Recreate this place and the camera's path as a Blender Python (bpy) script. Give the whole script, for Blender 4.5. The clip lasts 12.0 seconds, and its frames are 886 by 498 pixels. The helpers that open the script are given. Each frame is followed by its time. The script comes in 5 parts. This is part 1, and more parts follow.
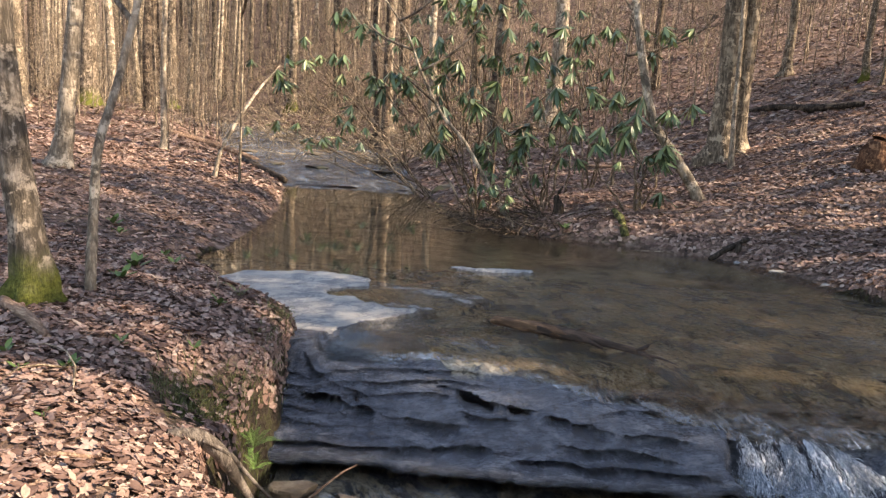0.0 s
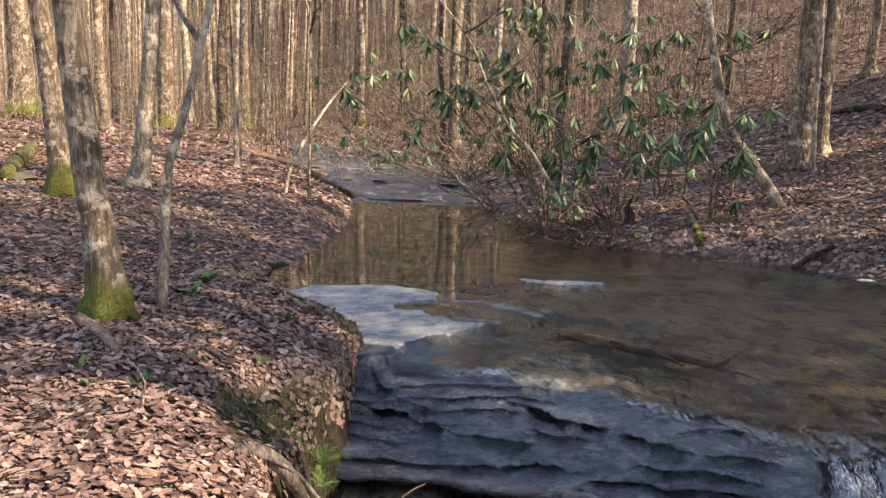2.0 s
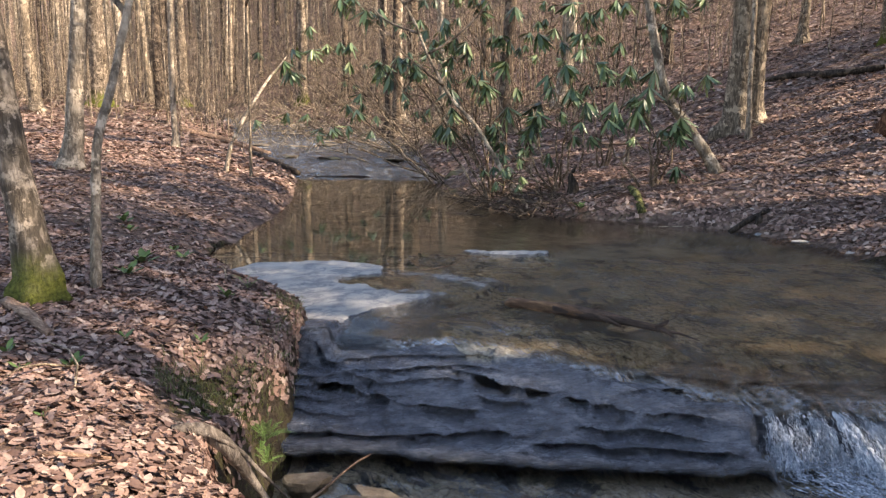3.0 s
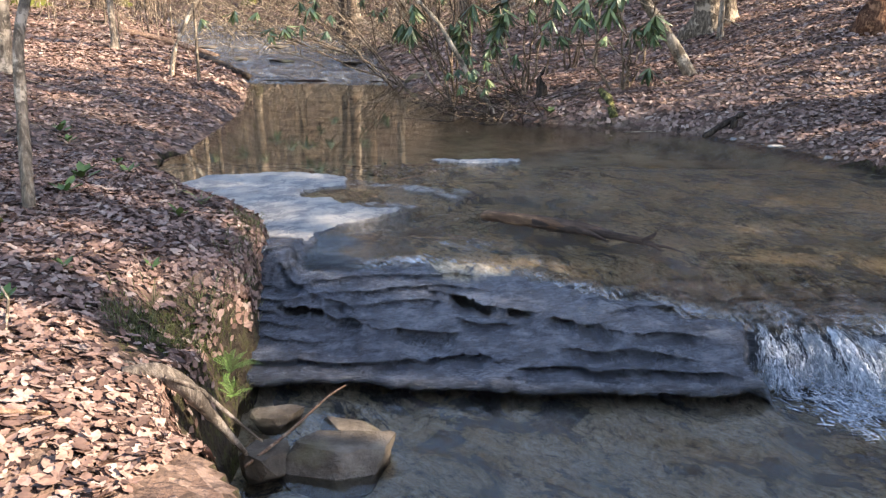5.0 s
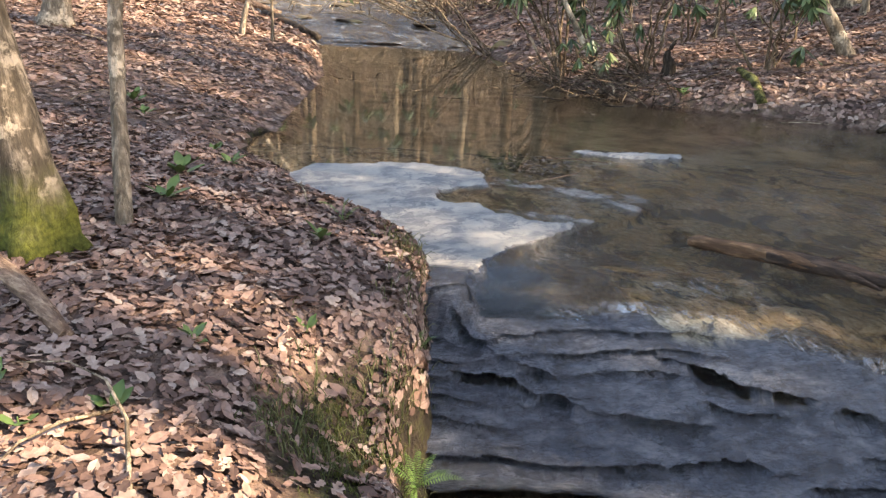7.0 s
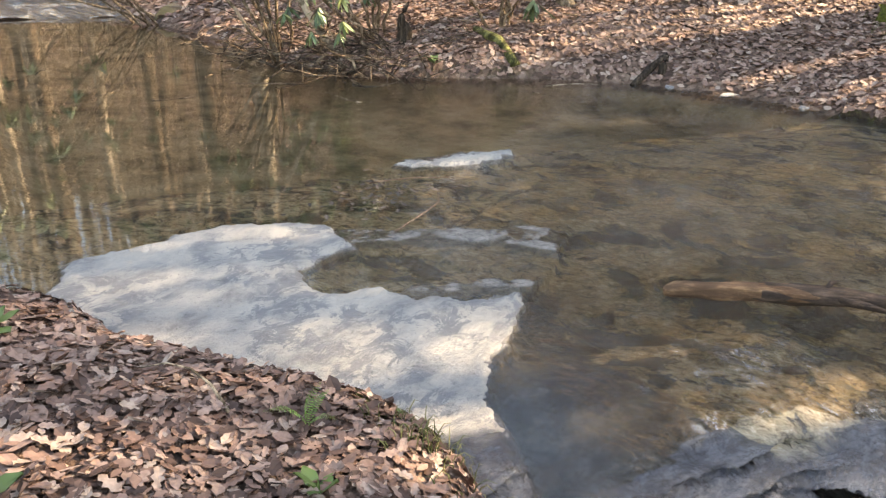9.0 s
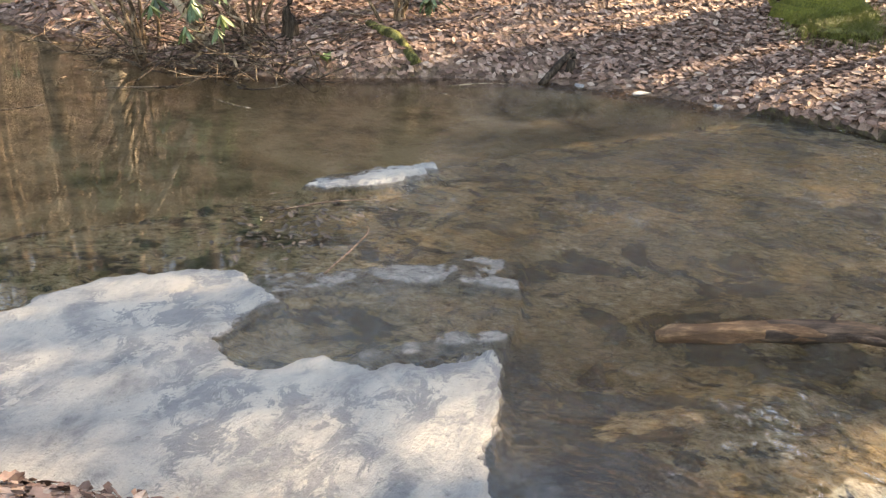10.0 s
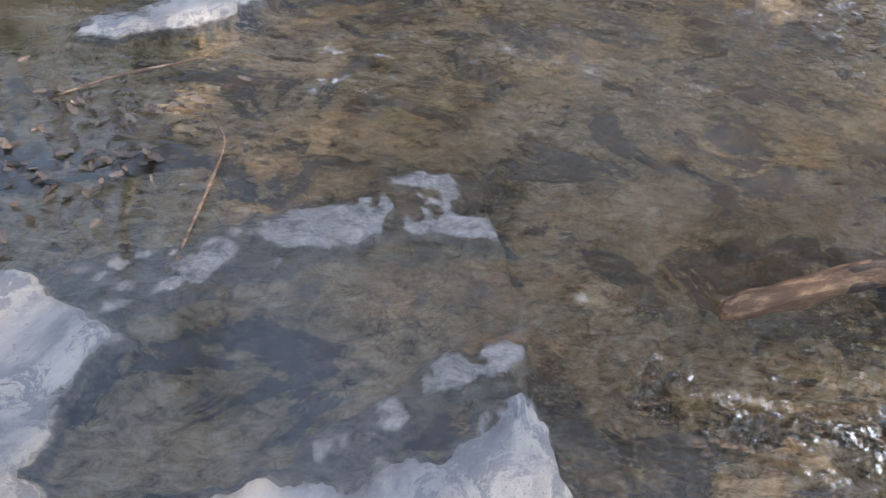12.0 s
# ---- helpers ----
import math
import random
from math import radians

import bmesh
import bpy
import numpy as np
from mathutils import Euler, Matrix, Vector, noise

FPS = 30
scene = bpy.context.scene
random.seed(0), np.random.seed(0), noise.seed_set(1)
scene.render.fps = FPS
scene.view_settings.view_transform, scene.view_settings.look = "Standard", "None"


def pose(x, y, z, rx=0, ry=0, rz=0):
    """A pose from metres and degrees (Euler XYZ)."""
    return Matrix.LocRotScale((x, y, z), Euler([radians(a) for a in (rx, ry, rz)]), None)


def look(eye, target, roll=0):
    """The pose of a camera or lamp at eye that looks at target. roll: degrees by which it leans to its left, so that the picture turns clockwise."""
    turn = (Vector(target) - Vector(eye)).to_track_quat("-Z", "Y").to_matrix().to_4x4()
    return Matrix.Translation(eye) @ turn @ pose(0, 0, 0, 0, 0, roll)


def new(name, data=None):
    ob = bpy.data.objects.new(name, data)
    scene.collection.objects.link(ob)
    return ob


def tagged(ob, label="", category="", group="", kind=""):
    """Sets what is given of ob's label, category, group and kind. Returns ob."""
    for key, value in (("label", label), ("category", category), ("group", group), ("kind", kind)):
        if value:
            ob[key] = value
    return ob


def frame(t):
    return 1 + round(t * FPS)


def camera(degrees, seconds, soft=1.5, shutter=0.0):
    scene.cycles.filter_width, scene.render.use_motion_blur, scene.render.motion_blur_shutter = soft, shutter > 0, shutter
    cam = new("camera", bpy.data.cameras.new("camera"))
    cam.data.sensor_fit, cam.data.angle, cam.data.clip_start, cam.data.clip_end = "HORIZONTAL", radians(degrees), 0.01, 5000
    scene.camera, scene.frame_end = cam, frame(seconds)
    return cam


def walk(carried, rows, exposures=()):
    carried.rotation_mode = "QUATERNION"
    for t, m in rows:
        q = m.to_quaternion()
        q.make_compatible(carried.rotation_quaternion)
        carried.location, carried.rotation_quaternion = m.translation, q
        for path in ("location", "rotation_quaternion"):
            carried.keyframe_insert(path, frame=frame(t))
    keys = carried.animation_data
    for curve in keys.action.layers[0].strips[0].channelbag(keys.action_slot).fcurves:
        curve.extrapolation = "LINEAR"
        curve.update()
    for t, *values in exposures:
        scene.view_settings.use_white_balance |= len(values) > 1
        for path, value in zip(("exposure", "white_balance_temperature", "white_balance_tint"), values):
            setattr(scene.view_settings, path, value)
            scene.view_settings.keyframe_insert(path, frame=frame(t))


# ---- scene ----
cam = camera(60.0, 12.0, soft=1.3)
PATH = [
    (0, (0.972, 0.753, 1.937), (0.797, 2.717, 1.606), 2.9),
    (0.5, (0.949, 0.819, 1.926), (0.679, 2.775, 1.609), 2.4),
    (1, (0.95, 0.841, 1.922), (0.629, 2.786, 1.583), 2.1),
    (1.5, (0.957, 0.869, 1.918), (0.613, 2.811, 1.588), 1.5),
    (2, (0.972, 0.882, 1.919), (0.618, 2.826, 1.614), 1.3),
    (2.5, (0.989, 0.893, 1.899), (0.638, 2.842, 1.617), 0.6),
    (3, (1.043, 0.907, 1.869), (0.819, 2.861, 1.505), 0.2),
    (3.5, (1.061, 0.939, 1.848), (0.911, 2.88, 1.386), -0.7),
    (3.7, (1.035, 0.963, 1.843), (0.903, 2.901, 1.365), -0.5),
    (5.3, (0.72, 1.6, 1.789), (0.612, 3.502, 1.18), 0.3),
    (5.5, (0.589, 1.768, 1.754), (0.433, 3.669, 1.152), 1.4),
    (6, (0.304, 2.102, 1.864), (0.131, 3.97, 1.17), 2.5),
    (6.5, (-0.036, 2.541, 1.752), (-0.236, 4.414, 1.078), 2.1),
    (6.7, (-0.149, 2.666, 1.74), (-0.356, 4.537, 1.066), 2.1),
    (8.3, (-1.557, 4.329, 1.866), (-1.179, 6.11, 1.037), 1.7),
    (8.5, (-1.65, 4.449, 1.938), (-1.164, 6.204, 1.111), 1.5),
    (9, (-1.806, 4.977, 1.952), (-1.099, 6.666, 1.147), 1.2),
    (9.5, (-1.842, 5.473, 1.926), (-0.919, 7.056, 1.124), 1.5),
    (10, (-1.808, 5.932, 1.868), (-0.809, 7.461, 1.054), 2.8),
    (10.5, (-1.668, 6.526, 1.806), (-0.657, 8.043, 0.983), 3.7),
    (11, (-1.602, 7.092, 1.79), (-0.52, 8.309, 0.629), 4.4),
    (11.5, (-1.387, 7.476, 1.791), (-0.272, 8.489, 0.475), 6.3),
    (12, (-1.275, 7.835, 1.756), (-0.022, 8.641, 0.422), 11.4),
]
walk(cam, [(t, look(eye, target, roll)) for t, eye, target, roll in PATH],
     exposures=[(0, 1.65, 8400, 16), (2.5, 1.52, 8000, 16), (3.7, 1.75, 7600, 15), (5.5, 2.0, 7500, 15), (6.5, 2.0, 8300, 15), (8.5, 2.6, 10000, 14), (9.5, 2.62, 10400, 14), (10.5, 2.68, 10400, 14), (11.3, 2.9, 10000, 16), (12, 2.65, 8600, 18)])

# ---- light: clear winter sky, low sun from beyond the stream's right bank ----
SUN_ELEV, SUN_AZ = 38.0, -8.0          # degrees; azimuth from +x towards +y
world = bpy.data.worlds.new("world")
scene.world = world
world.use_nodes = True
wn = world.node_tree.nodes
sky = wn.new("ShaderNodeTexSky")
sky.sky_type = "NISHITA"
sky.sun_disc = False
sky.sun_elevation = radians(SUN_ELEV)
sky.air_density, sky.dust_density, sky.ozone_density = 1.0, 0.4, 1.6
sky.sun_rotation = radians(90 - SUN_AZ)
wn["Background"].inputs[1].default_value = 0.15
world.node_tree.links.new(sky.outputs[0], wn["Background"].inputs[0])
sun_data = bpy.data.lights.new("sun", "SUN")
sun_data.energy, sun_data.angle, sun_data.color = 4.5, radians(0.6), (1.0, 0.93, 0.82)
sun = new("sun", sun_data)
sun_dir = Vector((math.cos(radians(SUN_ELEV)) * math.cos(radians(SUN_AZ)),
                  math.cos(radians(SUN_ELEV)) * math.sin(radians(SUN_AZ)), math.sin(radians(SUN_ELEV))))
sun.matrix_world = look((sun_dir * 60), (0, 0, 0))

rng = np.random.default_rng(7)


# ---- materials ----
class Nodes:
    def __init__(self, name):
        self.mat = bpy.data.materials.new(name)
        self.mat.use_nodes = True
        self.t = self.mat.node_tree
        self.bsdf = self.t.nodes["Principled BSDF"]
        self.out = self.t.nodes["Material Output"]
        self.pos = self.add("ShaderNodeNewGeometry").outputs["Position"]

    def add(self, kind, **inputs):
        n = self.t.nodes.new(kind)
        for k, v in inputs.items():
            self.put(n.inputs[k.replace("_", " ")], v)
        return n

    def put(self, socket, v):
        if hasattr(v, "is_output"):
            self.t.links.new(v, socket)
        else:
            socket.default_value = v

    def noise(self, scale, detail=4.0, rough=0.55, vec=None, warp=0.0):
        n = self.add("ShaderNodeTexNoise", Scale=scale, Detail=detail, Roughness=rough, Distortion=warp)
        self.put(n.inputs["Vector"], vec or self.pos)
        return n.outputs["Fac"]

    def stretch(self, sx, sy, sz, turn=0.0):
        n = self.add("ShaderNodeMapping", Scale=(1 / sx, 1 / sy, 1 / sz), Rotation=(0, 0, radians(turn)))
        n.vector_type = "TEXTURE"
        self.put(n.inputs["Vector"], self.pos)
        return n.outputs[0]

    def ramp(self, fac, *stops):
        n = self.add("ShaderNodeValToRGB", Fac=fac)
        el = n.color_ramp.elements
        while len(el) < len(stops):
            el.new(0.5)
        for e, (p, c) in zip(el, stops):
            e.position, e.color = p, (*c, 1) if len(c) == 3 else c
        return n.outputs["Color"]

    def grey(self, fac, lo, hi, a=0.0, b=1.0):
        n = self.add("ShaderNodeMapRange", Value=fac)
        for i, v in zip((1, 2, 3, 4), (lo, hi, a, b)):
            n.inputs[i].default_value = v
        n.interpolation_type = "SMOOTHSTEP"
        return n.outputs[0]

    def mix(self, fac, a, b, blend="MIX"):
        n = self.t.nodes.new("ShaderNodeMix")
        n.data_type, n.blend_type = "RGBA", blend
        for s, v in zip((n.inputs[0], n.inputs[6], n.inputs[7]), (fac, a, b)):
            self.put(s, (*v, 1) if isinstance(v, tuple) and len(v) == 3 else v)
        return n.outputs[2]

    def math(self, op, a, b=0.0):
        n = self.t.nodes.new("ShaderNodeMath")
        n.operation = op
        self.put(n.inputs[0], a)
        self.put(n.inputs[1], b)
        return n.outputs[0]

    def axis(self, k, vec=None):
        n = self.add("ShaderNodeSeparateXYZ", Vector=vec or self.pos)
        return n.outputs[k]

    def bump(self, height, strength, distance, normal=None):
        n = self.add("ShaderNodeBump", Height=height, Strength=strength, Distance=distance)
        if normal:
            self.put(n.inputs["Normal"], normal)
        return n.outputs[0]

    def done(self, color, rough=0.8, normal=None, spec=0.4):
        self.put(self.bsdf.inputs["Base Color"], (*color, 1) if isinstance(color, tuple) and len(color) == 3 else color)
        self.put(self.bsdf.inputs["Roughness"], rough)
        self.put(self.bsdf.inputs["Specular IOR Level"], spec)
        if normal:
            self.put(self.bsdf.inputs["Normal"], normal)
        return self.mat


def mat_ground():
    n = Nodes("leaf_litter_soil")
    v = n.add("ShaderNodeTexVoronoi", Vector=n.pos, Scale=9.0)
    w = n.add("ShaderNodeTexVoronoi", Vector=n.pos, Scale=17.0)
    cell = n.ramp(n.axis(0, v.outputs["Color"]), (0.0, (0.045, 0.028, 0.021)), (0.3, (0.12, 0.076, 0.057)), (0.65, (0.22, 0.145, 0.11)), (1.0, (0.34, 0.24, 0.19)))
    cell2 = n.ramp(n.axis(1, w.outputs["Color"]), (0.0, (0.035, 0.025, 0.02)), (0.5, (0.16, 0.10, 0.076)), (1.0, (0.30, 0.21, 0.165)))
    c = n.mix(n.grey(n.noise(3.0), 0.4, 0.6), cell, cell2)
    c = n.mix(n.grey(n.noise(0.35, 5), 0.45, 0.72, 0.0, 0.5), c, (0.10, 0.066, 0.045))
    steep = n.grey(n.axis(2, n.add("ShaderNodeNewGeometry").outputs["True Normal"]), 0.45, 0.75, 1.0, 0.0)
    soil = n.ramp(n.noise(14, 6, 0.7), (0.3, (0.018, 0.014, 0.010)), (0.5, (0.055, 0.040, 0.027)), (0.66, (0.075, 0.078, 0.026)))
    ex, ey = n.math("MULTIPLY", n.math("ADD", n.axis(0), 0.78), 2.3), n.math("MULTIPLY", n.math("SUBTRACT", n.axis(1), 5.42), 1.35)
    bare = n.grey(n.math("ADD", n.math("ADD", n.math("MULTIPLY", ex, ex), n.math("MULTIPLY", ey, ey)), n.noise(5, 5)), 0.9, 1.7, 1.0, 0.0)
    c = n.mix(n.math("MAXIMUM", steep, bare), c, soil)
    silt = n.ramp(n.noise(2.2, 7, 0.65), (0.36, (0.13, 0.10, 0.066)), (0.5, (0.28, 0.22, 0.145)), (0.66, (0.39, 0.32, 0.225)))
    c = n.mix(n.math("MULTIPLY", n.grey(n.axis(2), -0.10, -0.03, 1.0, 0.0), n.grey(n.axis(1), 9.0, 9.6)), c, silt)
    h = n.math("ADD", n.math("MULTIPLY", v.outputs["Distance"], 0.7), n.noise(30, 3))
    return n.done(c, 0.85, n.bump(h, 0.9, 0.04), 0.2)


def mat_rock():
    n = Nodes("wet_shale_rock")
    z, y = n.axis(2), n.axis(1)
    wob = n.math("ADD", z, n.math("MULTIPLY", n.math("SUBTRACT", n.noise(6.0, 6, 0.65), 0.5), 0.035))
    dry = n.math("MULTIPLY", n.grey(wob, 0.006, 0.014), n.grey(y, 7.2, 7.35))
    splashed = n.math("MULTIPLY", n.grey(n.math("ADD", n.axis(0), n.math("MULTIPLY", n.math("SUBTRACT", y, 9.0), 0.1)), -0.60, -0.50), n.math("MULTIPLY", n.grey(y, 8.36, 8.46), n.grey(y, 10.1, 10.3, 1.0, 0.0)))
    dry = n.math("MULTIPLY", dry, n.math("SUBTRACT", 1.0, splashed))
    strat = n.noise(5.0, 10, 0.74, n.stretch(1.0, 1.5, 4.0, 12), 0.2)
    pale = n.ramp(n.noise(2.6, 8, 0.66, n.stretch(1.0, 1.5, 1.0, 25), 0.3), (0.34, (0.20, 0.205, 0.21)), (0.43, (0.36, 0.355, 0.34)), (0.52, (0.49, 0.465, 0.42)), (0.68, (0.60, 0.56, 0.49)))
    pale = n.mix(n.grey(n.noise(1.3, 3), 0.55, 0.7, 0, 0.4), pale, (0.60, 0.50, 0.41))
    algae = n.grey(n.noise(5.5, 10, 0.78, n.stretch(1.0, 1.4, 1.0, 25), 0.6), 0.475, 0.525, 0.0, 0.85)
    pale = n.mix(n.math("MULTIPLY", algae, n.grey(n.noise(1.5, 5), 0.42, 0.52, 0.15, 1.0)), pale, n.mix(n.noise(14, 6, 0.7), (0.12, 0.13, 0.145), (0.31, 0.315, 0.325)))
    speck = n.grey(n.noise(42, 6, 0.7), 0.60, 0.66, 0, 0.5)
    pale = n.mix(speck, pale, (0.14, 0.138, 0.13))
    grain = n.noise(13.0, 10, 0.78, n.stretch(1.0, 1.5, 1.0, -40), 0.5)
    silt = n.ramp(grain, (0.37, (0.09, 0.072, 0.05)), (0.45, (0.36, 0.285, 0.19)), (0.53, (0.56, 0.46, 0.32)), (0.62, (0.72, 0.64, 0.50)))
    olive = n.ramp(grain, (0.37, (0.06, 0.052, 0.036)), (0.49, (0.30, 0.25, 0.16)), (0.62, (0.56, 0.49, 0.35)))
    slate = n.ramp(grain, (0.38, (0.014, 0.016, 0.018)), (0.52, (0.065, 0.07, 0.075)), (0.66, (0.22, 0.215, 0.20)))
    where = n.noise(1.7, 8, 0.64, n.stretch(1.0, 1.35, 1.0, -35), 0.7)
    gold = n.mix(n.grey(where, 0.43, 0.46), slate, olive)
    gold = n.mix(n.grey(where, 0.475, 0.505), gold, silt)
    gold = n.mix(n.grey(n.noise(1.9, 6, 0.62, n.stretch(1.0, 1.6, 1.0, -50), 0.5), 0.585, 0.625), gold, slate)
    side = n.math("ADD", n.math("SUBTRACT", n.axis(0), n.math("MULTIPLY", n.math("SUBTRACT", y, 8.3), 0.62)), n.math("MULTIPLY", n.math("SUBTRACT", n.noise(4.0, 6, 0.65), 0.5), 0.35))
    stain = n.math("MULTIPLY", n.math("MULTIPLY", n.grey(side, -0.05, 0.03), n.grey(side, 0.30, 0.38, 1.0, 0.0)), n.math("MULTIPLY", n.grey(y, 6.9, 7.2), n.grey(y, 8.3, 8.5, 1.0, 0.0)))
    gold = n.mix(n.math("MULTIPLY", stain, 0.85), gold, slate)
    margin = n.ramp(grain, (0.36, (0.10, 0.096, 0.092)), (0.52, (0.29, 0.27, 0.25)), (0.66, (0.46, 0.43, 0.39)))
    reef = n.add("ShaderNodeTexVoronoi", Vector=n.stretch(1.0, 1.7, 1.0, -35), Scale=5.5, Randomness=1.0)
    reef.feature = "DISTANCE_TO_EDGE"
    gold = n.mix(n.math("MULTIPLY", n.grey(n.math("ADD", reef.outputs["Distance"], n.math("MULTIPLY", grain, 0.10)), 0.05, 0.085, 0.4, 0.0), n.grey(n.noise(2.3, 5), 0.46, 0.56)), gold, (0.03, 0.028, 0.024))
    gold = n.mix(n.math("MULTIPLY", n.grey(wob, -0.034, -0.020), n.grey(y, 7.3, 7.5)), gold, margin)
    # blue-grey shale; part of the blue stands in for reflected sky
    wet = n.ramp(strat, (0.3, (0.016, 0.018, 0.024)), (0.5, (0.07, 0.079, 0.102)), (0.68, (0.19, 0.20, 0.225)))
    ywob = n.math('ADD', y, n.math('MULTIPLY', n.math('SUBTRACT', n.noise(1.6, 6, 0.6), 0.5), 0.6))
    ywob = n.math('SUBTRACT', ywob, n.math('MULTIPLY', n.grey(n.axis(0), 0.05, 0.5, 1.0, 0.0), 0.85))
    under = n.mix(n.math('MAXIMUM', n.grey(ywob, 6.80, 7.02), n.grey(z, -0.72, -0.66, 0.85, 0.0)), wet, gold)
    c = n.mix(dry, under, pale)
    rough = n.math("ADD", n.math("MULTIPLY", dry, 0.62), n.math("ADD", 0.10, n.math("MULTIPLY", n.noise(9, 4), 0.22)))
    h = n.math("ADD", n.math("MULTIPLY", strat, 1.0), n.math("MULTIPLY", n.noise(34, 8, 0.72, n.stretch(1, 1.6, 2)), 0.7))
    m = n.done(c, rough, n.bump(h, 1.0, 0.035), 0.9)
    film = n.grey(n.noise(1.6, 7, 0.66, n.stretch(1.0, 1.9, 1.0, -30), 0.4), 0.43, 0.56, 0.45, 1.0)
    film = n.math('MULTIPLY', film, n.grey(n.noise(8.0, 8, 0.72, n.stretch(2.4, 0.8, 1.0, 8), 0.3), 0.40, 0.58, 0.12, 1.0))
    n.put(n.bsdf.inputs['Coat Weight'], n.math('MULTIPLY', film, n.math('SUBTRACT', 1.0, dry)))
    n.put(n.bsdf.inputs['Coat Normal'], n.bump(n.noise(30, 6, 0.7, n.stretch(1.6, 1.0, 1.0, 8), 0.4), 1.0, 0.022))
    n.bsdf.inputs['Coat Roughness'].default_value = 0.06
    n.bsdf.inputs['Coat IOR'].default_value = 1.6
    return m


def mat_water(name, tint, ripple, strength, lively=False):
    n = Nodes(name)
    clear = n.add("ShaderNodeBsdfTransparent", Color=(*tint, 1))
    fine = n.noise(ripple * 1.9, 1.5, 0.5, n.stretch(1.0, 2.6, 1.0, -50), 0.3)
    long = n.noise(ripple * 0.6, 1.5, 0.5, n.stretch(1.0, 2.2, 1.0, -50), 0.3)
    patch = n.grey(n.noise(0.8, 4, 0.6, n.stretch(1.0, 1.8, 1.0, -50), 0.3), 0.38, 0.60, 0.35, 1.0)
    patch = n.math("MULTIPLY", patch, n.grey(n.axis(0), -0.35, 0.55, 0.03, 1.0))
    calm = n.math("MULTIPLY", n.math("MULTIPLY", patch, n.grey(n.math('SUBTRACT', n.axis(1), n.math('MULTIPLY', n.axis(0), 0.9)), 8.4, 10.2, 1.0, 0.03)), n.math("ADD", n.math("MULTIPLY", fine, 0.9), long))
    if lively:
        calm = n.math("ADD", fine, long)
    else:
        quick = n.math("MULTIPLY", n.noise(ripple * 5.0, 3, 0.6, n.stretch(1.0, 2.0, 1.0, -50), 0.4), 0.38)
        calm = n.math("ADD", calm, n.math("MULTIPLY", quick, n.math("MULTIPLY", patch, n.grey(n.math('SUBTRACT', n.axis(1), n.math('MULTIPLY', n.axis(0), 0.9)), 8.4, 10.0, 1.0, 0.0))))
    nor = n.bump(calm, strength, 0.12 if lively else 0.26)
    gloss = n.add("ShaderNodeBsdfGlossy", Color=(1, 1, 1, 1), Roughness=0.25 if lively else 0.02)
    n.put(gloss.inputs["Normal"], nor)
    fres = n.add("ShaderNodeFresnel", IOR=1.5)
    n.put(fres.inputs["Normal"], nor)
    m = n.add("ShaderNodeMixShader", Fac=fres.outputs[0])
    n.put(m.inputs[1], clear.outputs[0])
    n.put(m.inputs[2], gloss.outputs[0])
    top = m.outputs[0]
    if lively:
        # grey diffuse patches painted for froth and for sky reflected off the riffles
        froth_and_sky = n.add("ShaderNodeBsdfDiffuse", Color=(0.52, 0.54, 0.55, 1))
        k = n.add("ShaderNodeMixShader", Fac=n.grey(n.noise(3.0, 7, 0.7, n.stretch(1.0, 0.5, 1.0, 20), 0.3), 0.48, 0.70, 0.03, 0.38))
        n.put(k.inputs[1], top)
        n.put(k.inputs[2], froth_and_sky.outputs[0])
        top = k.outputs[0]
    n.put(n.out.inputs["Surface"], top)
    return n.mat


def mat_bark(name, dark, light, moss=0.0):
    n = Nodes(name)
    o = n.add("ShaderNodeTexCoord").outputs["Object"]
    st = n.add("ShaderNodeMapping", Scale=(1, 1, 0.22), Vector=o).outputs[0]
    a = n.noise(26, 6, 0.65, st, 0.3)
    b = n.noise(2.2, 4, 0.6, o)
    c = n.ramp(a, (0.32, tuple(v * 0.45 for v in dark)), (0.48, dark), (0.68, light))
    c = n.mix(n.grey(b, 0.5, 0.68, 0, 0.7), c, tuple(min(1, v * 1.25) for v in light))
    c = n.mix(n.grey(n.noise(7.0, 5, 0.65, o, 0.4), 0.52, 0.62, 0, 0.6), c, tuple(v * 0.6 for v in dark))
    c = n.mix(n.grey(n.noise(4.0, 6, 0.7, o, 0.2), 0.53, 0.60, 0, 0.75), c, tuple(min(1, v * 1.5) for v in light))
    c = n.mix(n.grey(n.noise(3.1, 6, 0.7, o, 0.5), 0.55, 0.62, 0, 0.8), c, tuple(v * 0.4 for v in dark))
    if moss:
        low = n.grey(n.math("ADD", n.axis(2, o), n.math("MULTIPLY", n.noise(4, 5, 0.6, o), moss)), moss * 0.72, moss * 1.35, 1.0, 0.0)
        green = n.ramp(n.noise(40, 4, 0.6, o), (0.3, (0.045, 0.052, 0.011)), (0.7, (0.16, 0.165, 0.035)))
        c = n.mix(low, c, green)
    return n.done(c, 0.9, n.bump(a, 1.0, 0.03), 0.2)


def mat_leafy(name, stops, rough=0.6, spec=0.35, trans=0.0):
    n = Nodes(name)
    r = n.add("ShaderNodeNewGeometry").outputs["Random Per Island"]
    c = n.ramp(r, *stops)
    c = n.mix(n.grey(n.noise(45, 3), 0.3, 0.7, 0.0, 0.35), c, tuple(v * 0.55 for v in stops[0][1]))
    m = n.done(c, rough, None, spec)
    return m


